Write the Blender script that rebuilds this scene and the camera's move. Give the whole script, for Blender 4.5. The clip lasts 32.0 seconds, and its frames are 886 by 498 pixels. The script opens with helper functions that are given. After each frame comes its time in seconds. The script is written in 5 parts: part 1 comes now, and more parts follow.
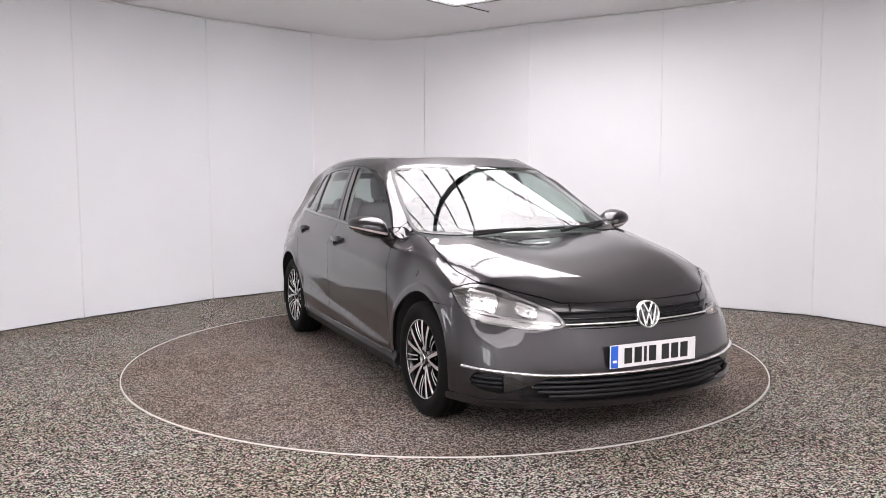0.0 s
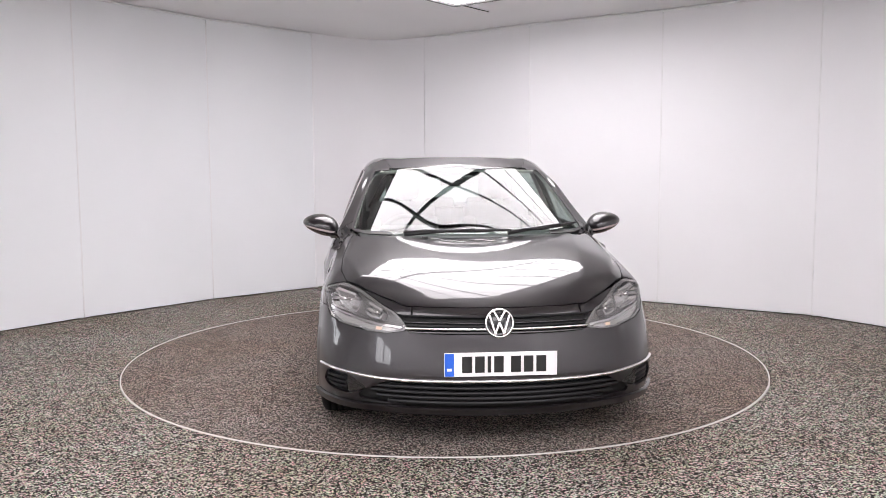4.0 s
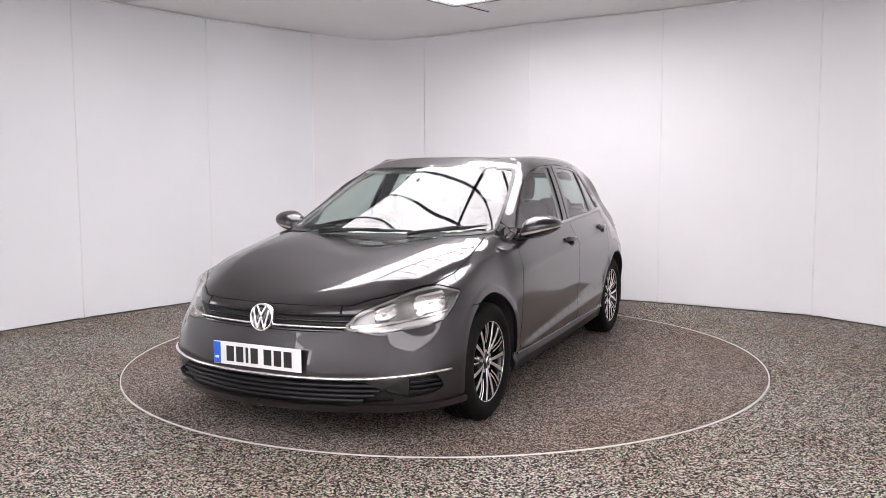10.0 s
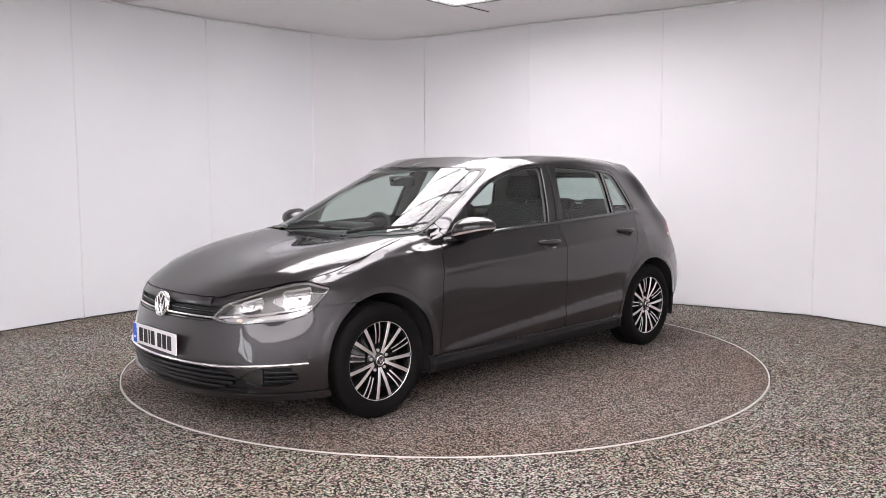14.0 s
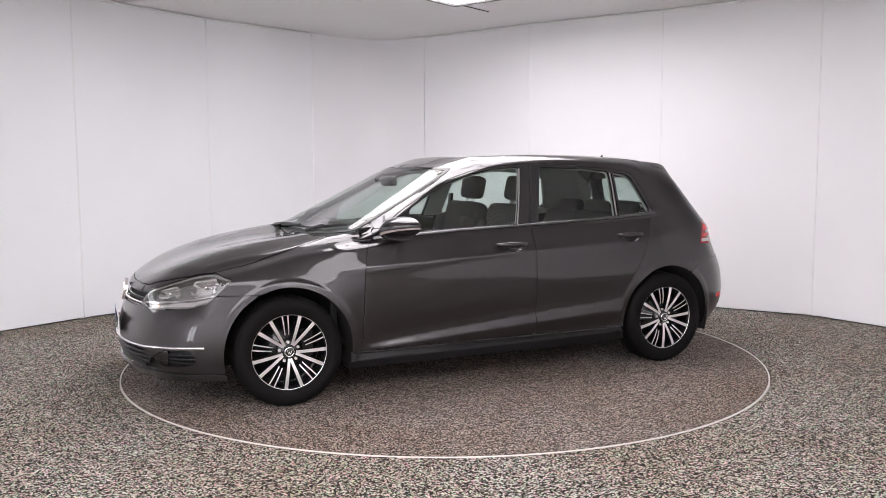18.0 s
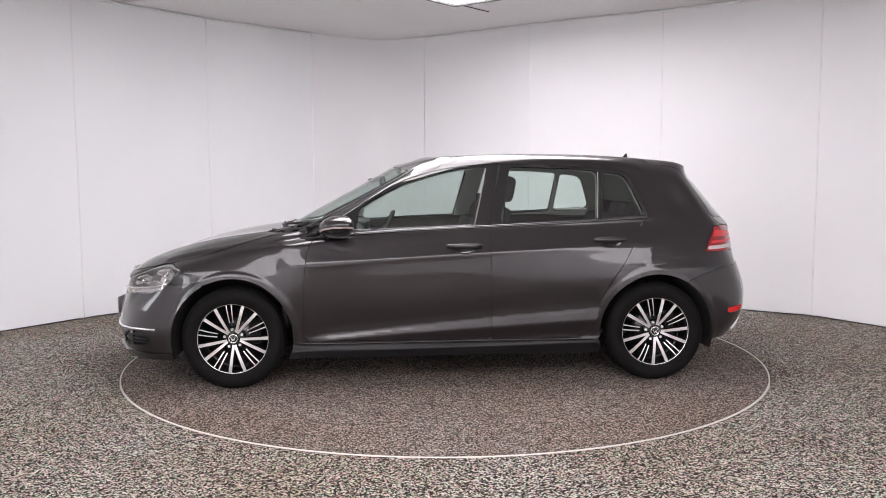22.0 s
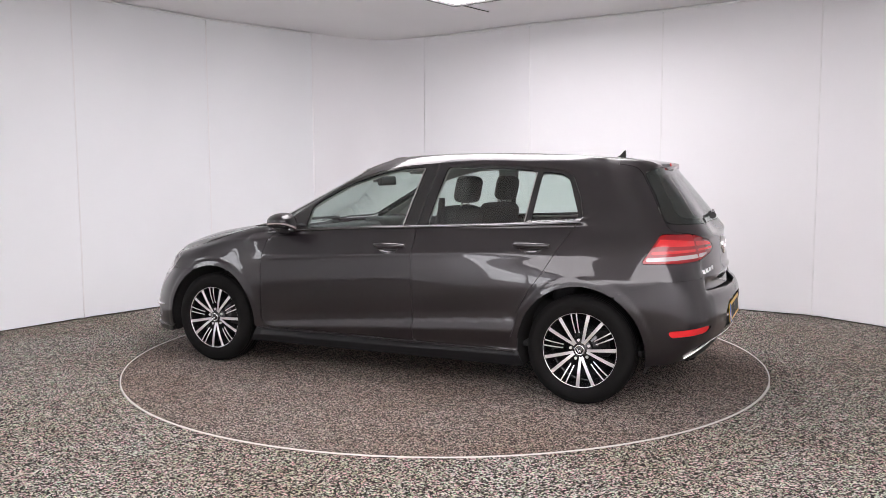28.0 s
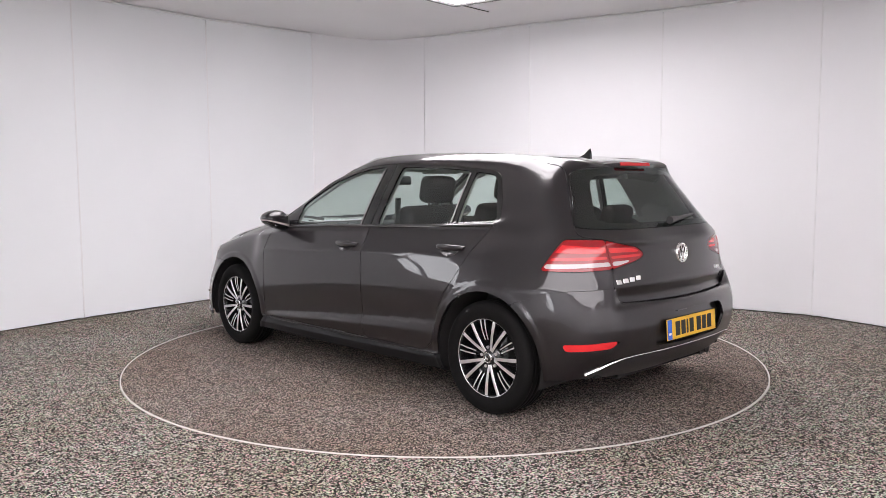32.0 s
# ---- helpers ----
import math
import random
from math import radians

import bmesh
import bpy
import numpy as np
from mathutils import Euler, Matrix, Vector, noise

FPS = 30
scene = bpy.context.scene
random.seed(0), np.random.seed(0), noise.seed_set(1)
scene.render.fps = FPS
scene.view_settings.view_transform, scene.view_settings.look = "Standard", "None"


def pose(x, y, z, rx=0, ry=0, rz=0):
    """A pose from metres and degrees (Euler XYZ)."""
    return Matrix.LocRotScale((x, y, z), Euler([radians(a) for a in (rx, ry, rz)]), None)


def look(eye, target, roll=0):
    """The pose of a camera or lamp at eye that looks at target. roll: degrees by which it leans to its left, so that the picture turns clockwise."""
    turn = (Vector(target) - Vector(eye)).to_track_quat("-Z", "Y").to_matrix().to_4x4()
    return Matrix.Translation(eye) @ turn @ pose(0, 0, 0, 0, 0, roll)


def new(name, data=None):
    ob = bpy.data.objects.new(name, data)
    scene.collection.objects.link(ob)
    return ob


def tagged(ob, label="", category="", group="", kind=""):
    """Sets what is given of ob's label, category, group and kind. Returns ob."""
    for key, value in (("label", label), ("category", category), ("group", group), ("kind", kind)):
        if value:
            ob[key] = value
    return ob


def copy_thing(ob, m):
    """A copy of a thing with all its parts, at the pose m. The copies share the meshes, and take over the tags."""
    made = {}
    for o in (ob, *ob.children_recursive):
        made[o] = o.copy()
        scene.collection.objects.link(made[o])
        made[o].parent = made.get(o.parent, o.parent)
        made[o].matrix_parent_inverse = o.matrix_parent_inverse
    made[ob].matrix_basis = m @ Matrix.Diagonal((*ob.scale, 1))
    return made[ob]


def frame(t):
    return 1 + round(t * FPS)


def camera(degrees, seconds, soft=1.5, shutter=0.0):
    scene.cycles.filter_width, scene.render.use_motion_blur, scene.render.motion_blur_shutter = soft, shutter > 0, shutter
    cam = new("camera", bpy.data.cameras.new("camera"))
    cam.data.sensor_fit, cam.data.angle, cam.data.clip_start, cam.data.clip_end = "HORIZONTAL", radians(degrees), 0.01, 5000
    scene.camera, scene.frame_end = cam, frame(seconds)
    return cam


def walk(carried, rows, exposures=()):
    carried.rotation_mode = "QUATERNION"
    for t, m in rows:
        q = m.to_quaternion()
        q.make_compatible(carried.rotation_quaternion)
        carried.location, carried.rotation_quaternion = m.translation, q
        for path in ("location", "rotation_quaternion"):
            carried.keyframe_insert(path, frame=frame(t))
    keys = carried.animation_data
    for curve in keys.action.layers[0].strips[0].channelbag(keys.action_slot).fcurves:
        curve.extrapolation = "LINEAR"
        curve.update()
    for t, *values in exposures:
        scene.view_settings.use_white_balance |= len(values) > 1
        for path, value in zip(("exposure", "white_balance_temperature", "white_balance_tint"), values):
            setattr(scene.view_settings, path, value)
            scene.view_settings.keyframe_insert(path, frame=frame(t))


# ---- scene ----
# camera: stands still on its tripod for the whole clip
cam = camera(58.06, 32.0, soft=0.85)
EYE = (0.0, -5.822, 1.296)
VIEW = look(EYE, (-0.0085, -0.045, 0.770), -0.21)
walk(cam, [(0.0, VIEW), (32.0, VIEW)], exposures=[(0.0, 0.54), (32.0, 0.54)])

# world: dim studio surroundings outside the closed room
world = bpy.data.worlds.new("world")
scene.world = world
world.use_nodes = True
world.node_tree.nodes["Background"].inputs[0].default_value = (0.5, 0.5, 0.52, 1)
world.node_tree.nodes["Background"].inputs[1].default_value = 0.05


# ---- materials ----
def material(name, base=(0.5, 0.5, 0.5), rough=0.5, metal=0.0, **more):
    m = bpy.data.materials.new(name)
    m.use_nodes = True
    b = m.node_tree.nodes["Principled BSDF"]
    b.inputs["Base Color"].default_value = (*base, 1)
    b.inputs["Roughness"].default_value = rough
    b.inputs["Metallic"].default_value = metal
    for key, value in more.items():
        b.inputs[key.replace("_", " ")].default_value = value
    return m


def nodes_of(m):
    t = m.node_tree
    return t, t.nodes["Principled BSDF"]


def add(t, kind, **settings):
    n = t.nodes.new(kind)
    for key, value in settings.items():
        if key in n.inputs:
            n.inputs[key].default_value = value
    return n


def ramp(t, source, stops):
    n = t.nodes.new("ShaderNodeValToRGB")
    e = n.color_ramp.elements
    while len(e) < len(stops):
        e.new(0.5)
    for k, (p, c) in enumerate(stops):
        e[k].position = p
        e[k].color = (*c, 1)
    t.links.new(source, n.inputs[0])
    return n


def coords(t, scale=1.0):
    c = t.nodes.new("ShaderNodeTexCoord")
    mp = t.nodes.new("ShaderNodeMapping")
    mp.inputs["Scale"].default_value = (scale, scale, scale)
    t.links.new(c.outputs["Object"], mp.inputs[0])
    return mp.outputs[0]


def bump(t, b, height, strength, distance):
    n = t.nodes.new("ShaderNodeBump")
    n.inputs["Strength"].default_value = strength
    n.inputs["Distance"].default_value = distance
    t.links.new(height, n.inputs["Height"])
    t.links.new(n.outputs[0], b.inputs["Normal"])
    return n


# ---- the surfaces' materials ----
def paint_material():
    m = material("grey_metallic_paint", (0.0125, 0.0108, 0.0116), 0.34, 0.45, Coat_Weight=1.0, Coat_Roughness=0.010, Coat_IOR=1.5)
    t, b = nodes_of(m)
    flake = add(t, "ShaderNodeTexVoronoi", Scale=900.0)
    t.links.new(coords(t), flake.inputs["Vector"])
    cloud = add(t, "ShaderNodeTexNoise", Scale=3.0, Detail=3.0)
    t.links.new(coords(t), cloud.inputs["Vector"])
    mixed = t.nodes.new("ShaderNodeMix")
    mixed.data_type = "RGBA"
    mixed.inputs["Factor"].default_value = 0.25
    r1 = ramp(t, flake.outputs["Color"], [(0.2, (0.0080, 0.0063, 0.0079)), (0.8, (0.0146, 0.0117, 0.0145))])
    r2 = ramp(t, cloud.outputs["Fac"], [(0.3, (0.0102, 0.0081, 0.0101)), (0.7, (0.0120, 0.0096, 0.0118))])
    t.links.new(r1.outputs[0], mixed.inputs["A"])
    t.links.new(r2.outputs[0], mixed.inputs["B"])
    t.links.new(mixed.outputs["Result"], b.inputs["Base Color"])
    return m


def carpet_material(name, dark, mid, light, grain_scale, colour):
    """Speckled stone-chip carpet: coloured grains of about a centimetre, broad tread stains."""
    m = material(name, mid, 0.95, 0.0, Specular_IOR_Level=0.2)
    t, b = nodes_of(m)
    where = coords(t)
    grain = add(t, "ShaderNodeTexVoronoi", Scale=grain_scale, Randomness=1.0)
    fine = add(t, "ShaderNodeTexNoise", Scale=420.0, Detail=2.0)
    patch = add(t, "ShaderNodeTexNoise", Scale=9.0, Detail=3.0)
    broad = add(t, "ShaderNodeTexNoise", Scale=0.8, Detail=4.0)
    for n in (grain, fine, patch, broad):
        t.links.new(where, n.inputs["Vector"])
    split = t.nodes.new("ShaderNodeSeparateColor")
    t.links.new(grain.outputs["Color"], split.inputs[0])
    tone = ramp(t, split.outputs[0], [(0.0, dark), (0.40, tuple(1.3 * c for c in dark)), (0.50, mid), (0.62, light), (0.90, tuple(min(1, 2.3 * c) for c in light))])
    hue = ramp(t, split.outputs[1], [(0.0, (1.40, 0.66, 0.86)), (0.20, (1.25, 0.88, 0.95)), (0.36, (1.0, 1.0, 1.0)), (0.60, (1.0, 1.0, 1.0)), (0.80, (1.0, 1.14, 0.72)), (1.0, (0.70, 1.22, 0.92))])
    one = t.nodes.new("ShaderNodeMix")
    one.data_type, one.blend_type = "RGBA", "MULTIPLY"
    one.inputs["Factor"].default_value = colour
    t.links.new(tone.outputs[0], one.inputs["A"])
    t.links.new(hue.outputs[0], one.inputs["B"])
    spots = ramp(t, patch.outputs["Fac"], [(0.35, (0.90, 0.86, 0.82)), (0.62, (1.05, 1.05, 1.05))])
    stain = ramp(t, broad.outputs["Fac"], [(0.35, (0.92, 0.85, 0.79)), (0.62, (1.04, 1.04, 1.04))])
    last = one.outputs["Result"]
    for veil in (spots, stain):
        two = t.nodes.new("ShaderNodeMix")
        two.data_type, two.blend_type = "RGBA", "MULTIPLY"
        two.inputs["Factor"].default_value = 1.0
        t.links.new(last, two.inputs["A"])
        t.links.new(veil.outputs[0], two.inputs["B"])
        last = two.outputs["Result"]
    t.links.new(last, b.inputs["Base Color"])
    lift = t.nodes.new("ShaderNodeMath")
    lift.operation = "ADD"
    t.links.new(split.outputs[2], lift.inputs[0])
    t.links.new(fine.outputs["Fac"], lift.inputs[1])
    bump(t, b, lift.outputs[0], 0.6, 0.003)
    return m


def wall_material(name, base, rough=0.42):
    """White sheet panel with faint clouds and a slight unevenness."""
    m = material(name, base, rough, 0.0, Specular_IOR_Level=0.35)
    t, b = nodes_of(m)
    where = coords(t)
    cloud = add(t, "ShaderNodeTexNoise", Scale=0.9, Detail=3.0)
    fine = add(t, "ShaderNodeTexNoise", Scale=60.0, Detail=3.0)
    t.links.new(where, cloud.inputs["Vector"])
    t.links.new(where, fine.inputs["Vector"])
    c = ramp(t, cloud.outputs["Fac"], [(0.3, tuple(0.96 * v for v in base)), (0.7, base)])
    t.links.new(c.outputs[0], b.inputs["Base Color"])
    bump(t, b, cloud.outputs["Fac"], 0.08, 0.05)
    return m


def pane_material(name, tint, gloss_least=0.07):
    """A thin pane: tinted see-through glass with a mirror-like gloss."""
    m = bpy.data.materials.new(name)
    m.use_nodes = True
    t = m.node_tree
    t.nodes.clear()
    out = t.nodes.new("ShaderNodeOutputMaterial")
    clear = add(t, "ShaderNodeBsdfTransparent", Color=(*tint, 1))
    gloss = add(t, "ShaderNodeBsdfGlossy", Roughness=0.01, Color=(1, 1, 1, 1))
    face = add(t, "ShaderNodeLayerWeight", Blend=0.5)
    steep = t.nodes.new("ShaderNodeMath")
    steep.operation = "POWER"
    steep.inputs[1].default_value = 5.0
    t.links.new(face.outputs["Facing"], steep.inputs[0])
    fres = t.nodes.new("ShaderNodeMath")
    fres.operation = "MULTIPLY_ADD"
    fres.inputs[1].default_value = 1.0 - gloss_least
    fres.inputs[2].default_value = gloss_least
    t.links.new(steep.outputs[0], fres.inputs[0])
    mix = t.nodes.new("ShaderNodeMixShader")
    t.links.new(fres.outputs[0], mix.inputs[0])
    t.links.new(clear.outputs[0], mix.inputs[1])
    t.links.new(gloss.outputs[0], mix.inputs[2])
    t.links.new(mix.outputs[0], out.inputs[0])
    return m


def rough_plastic(name, base, rough, grain=200.0, depth=0.0006):
    m = material(name, base, rough)
    t, b = nodes_of(m)
    n = add(t, "ShaderNodeTexNoise", Scale=grain, Detail=3.0)
    t.links.new(coords(t), n.inputs["Vector"])
    c = ramp(t, n.outputs["Fac"], [(0.3, tuple(0.8 * v for v in base)), (0.7, tuple(1.15 * v for v in base))])
    t.links.new(c.outputs[0], b.inputs["Base Color"])
    bump(t, b, n.outputs["Fac"], 0.5, depth)
    return m


PAINT = paint_material()
CARPET = carpet_material("stone_chip_carpet", (0.0075, 0.0073, 0.007), (0.074, 0.072, 0.0695), (0.25, 0.246, 0.237), 150.0, 0.8)
DISC_CARPET = carpet_material("worn_brown_carpet", (0.026, 0.023, 0.0213), (0.095, 0.083, 0.077), (0.198, 0.175, 0.164), 160.0, 0.4)
WALL = wall_material("white_wall_panel", (0.865, 0.865, 0.885))
WALL_COOL = wall_material("cool_white_wall_panel", (0.848, 0.866, 0.888))
CEILING = wall_material("ceiling_white", (0.86, 0.855, 0.86), 0.7)
TRIM_WHITE = material("white_joint_strip", (0.82, 0.82, 0.83), 0.35)
ALUMINIUM = material("brushed_aluminium", (0.66, 0.64, 0.61), 0.5, 0.6)
LIGHT = material("lit_diffuser", (0.9, 0.9, 0.9), 0.6, Emission_Color=(1.0, 0.94, 0.975, 1), Emission_Strength=6.4)
DAYLIGHT = material("frosted_daylight_pane", (0.9, 0.9, 0.9), 0.6, Emission_Color=(0.95, 0.95, 1.0, 1), Emission_Strength=4.0)
# glow of the added fill panel behind the camera, no known lamp
FILL_LIGHT = material("fill_light_sheet", (0.9, 0.9, 0.9), 0.6, Emission_Color=(1.0, 0.95, 0.985, 1), Emission_Strength=3.3)
LAMP_FRAME = material("dark_lamp_frame", (0.10, 0.10, 0.10), 0.5)
RUBBER = rough_plastic("tyre_rubber", (0.007, 0.0066, 0.0066), 0.7, 300.0)
RUBBER.node_tree.nodes["Principled BSDF"].inputs["Specular IOR Level"].default_value = 0.12
BLACK_GLOSS = material("gloss_black_trim", (0.010, 0.010, 0.011), 0.08, Coat_Weight=0.6)
BLACK_SATIN = rough_plastic("satin_black_plastic", (0.026, 0.025, 0.026), 0.38)
GRILLE_BLACK = material("grille_black", (0.008, 0.008, 0.009), 0.35, Specular_IOR_Level=0.25)
VOID = material("dark_cavity", (0.008, 0.008, 0.008), 0.8)
LINER = rough_plastic("wheel_arch_liner", (0.014, 0.013, 0.013), 0.9, 120.0)
CHROME = material("chrome", (0.93, 0.92, 0.92), 0.12, 1.0)
SEAL = material("satin_grey_seal", (0.30, 0.29, 0.29), 0.35, 0.3)
STRIP = material("gloss_dark_strip", (0.05, 0.05, 0.052), 0.10, 0.6, Coat_Weight=1.0)
ALLOY = material("machined_alloy", (0.92, 0.90, 0.91), 0.36, 1.0)
ALLOY_DARK = material("gloss_black_alloy", (0.012, 0.012, 0.013), 0.25, Coat_Weight=0.5)
DISC = material("brake_disc_steel", (0.20, 0.15, 0.12), 0.45, 0.8)
PANE = pane_material("green_tinted_glass", (0.76, 0.845, 0.81))
PANE_DARK = pane_material("dark_rear_glass", (0.47, 0.545, 0.515))
PANE_LENS = pane_material("clear_lamp_lens", (0.95, 0.95, 0.95), 0.045)
LAMP_RED = material("red_lamp_lens", (0.66, 0.018, 0.024), 0.15, Coat_Weight=0.5, Coat_Roughness=0.02)
LAMP_DEEP = material("deep_red_lens", (0.27, 0.004, 0.008), 0.14, Coat_Weight=0.5)
LAMP_WHITE = material("pale_lamp_lens", (0.50, 0.42, 0.42), 0.15, Coat_Weight=1.0)
LAMP_AMBER = material("amber_lens", (0.75, 0.55, 0.42), 0.2)
HOUSING = material("lamp_housing_silver", (0.52, 0.51, 0.51), 0.24, 0.5)
HOUSING_DARK = material("lamp_housing_grey", (0.20, 0.197, 0.197), 0.22, 0.4)
REFLECTOR = material("lamp_reflector", (0.60, 0.59, 0.59), 0.18, 0.9)
FABRIC = rough_plastic("charcoal_seat_fabric", (0.035, 0.034, 0.035), 0.92, 500.0, 0.001)
CABIN = rough_plastic("black_cabin_plastic", (0.025, 0.025, 0.026), 0.6)
HEADLINER = rough_plastic("pale_grey_headliner", (0.42, 0.42, 0.40), 0.95, 400.0)
PLATE_WHITE = material("reflective_white_plate", (0.80, 0.78, 0.79), 0.35)
PLATE_YELLOW = material("reflective_yellow_plate", (0.80, 0.47, 0.03), 0.35)
PLATE_BLUE = material("blue_plate_band", (0.02, 0.12, 0.62), 0.35)
INK = material("black_ink", (0.012, 0.012, 0.012), 0.5)


# ---- small building helpers ----
def link_mesh(name, verts, faces, mats, parent=None, label="", smooth=True):
    me = bpy.data.meshes.new(name)
    me.from_pydata([tuple(v) for v in verts], [], [tuple(f) for f in faces])
    for m in mats if isinstance(mats, (list, tuple)) else [mats]:
        me.materials.append(m)
    if smooth:
        me.shade_smooth()
    me.update()
    ob = new(name, me)
    if parent is not None:
        ob.parent = parent
    return tagged(ob, label)


def part(name, bm, mat, parent, label="", smooth=False):
    me = bpy.data.meshes.new(name)
    bmesh.ops.recalc_face_normals(bm, faces=bm.faces)
    bm.to_mesh(me)
    bm.free()
    for m in mat if isinstance(mat, (list, tuple)) else [mat]:
        me.materials.append(m)
    if smooth:
        me.shade_smooth()
    ob = new(name, me)
    if parent is not None:
        ob.parent = parent
    return tagged(ob, label)


def box(bm, sx, sy, sz, at=None, bevel=0.0):
    r = bmesh.ops.create_cube(bm, size=1.0, matrix=(at or Matrix()) @ Matrix.Diagonal((sx, sy, sz, 1)))
    if bevel:
        edges = {e for v in r["verts"] for e in v.link_edges}
        bmesh.ops.bevel(bm, geom=list(edges), offset=bevel, segments=2, affect="EDGES", profile=0.5)
    return bm


def boxed(sx, sy, sz, at=None, bevel=0.0):
    return box(bmesh.new(), sx, sy, sz, at, bevel)


def tube(points, radius, sides=8, closed=False):
    """A round bar along a line of points."""
    bm = bmesh.new()
    rings = []
    n = len(points)
    pts = [Vector(p) for p in points]
    for k, p in enumerate(pts):
        a = pts[(k - 1) % n] if closed or k > 0 else p
        b = pts[(k + 1) % n] if closed or k < n - 1 else p
        q = (b - a).to_track_quat("Z", "Y").to_matrix()
        r = radius[k] if isinstance(radius, (list, tuple)) else radius
        rings.append([bm.verts.new(p + q @ Vector((r * math.cos(2 * math.pi * j / sides), r * math.sin(2 * math.pi * j / sides), 0))) for j in range(sides)])
    for k in range(n if closed else n - 1):
        r0, r1 = rings[k], rings[(k + 1) % n]
        for j in range(sides):
            bm.faces.new((r0[j], r0[(j + 1) % sides], r1[(j + 1) % sides], r1[j]))
    if not closed:
        bm.faces.new(rings[0][::-1])
        bm.faces.new(rings[-1])
    return bm


def turned(profile, sides=48, about="y"):
    """A body turned about an axis from (radius, along) pairs; open at both ends."""
    v, f = [], []
    n = len(profile)
    for j in range(sides):
        a = 2 * math.pi * j / sides
        for r, h in profile:
            v.append((r * math.cos(a), h, r * math.sin(a)) if about == "y" else (r * math.cos(a), r * math.sin(a), h))
    for j in range(sides):
        for k in range(n - 1):
            a, b = j * n + k, ((j + 1) % sides) * n + k
            f.append((a, a + 1, b + 1, b))
    return v, f


# ---- car body surface: a control net of rings round the car ----
def ring(front, side, rear):
    """One ring from the front centre along the left side to the rear centre."""
    return list(front) + list(side) + list(rear)


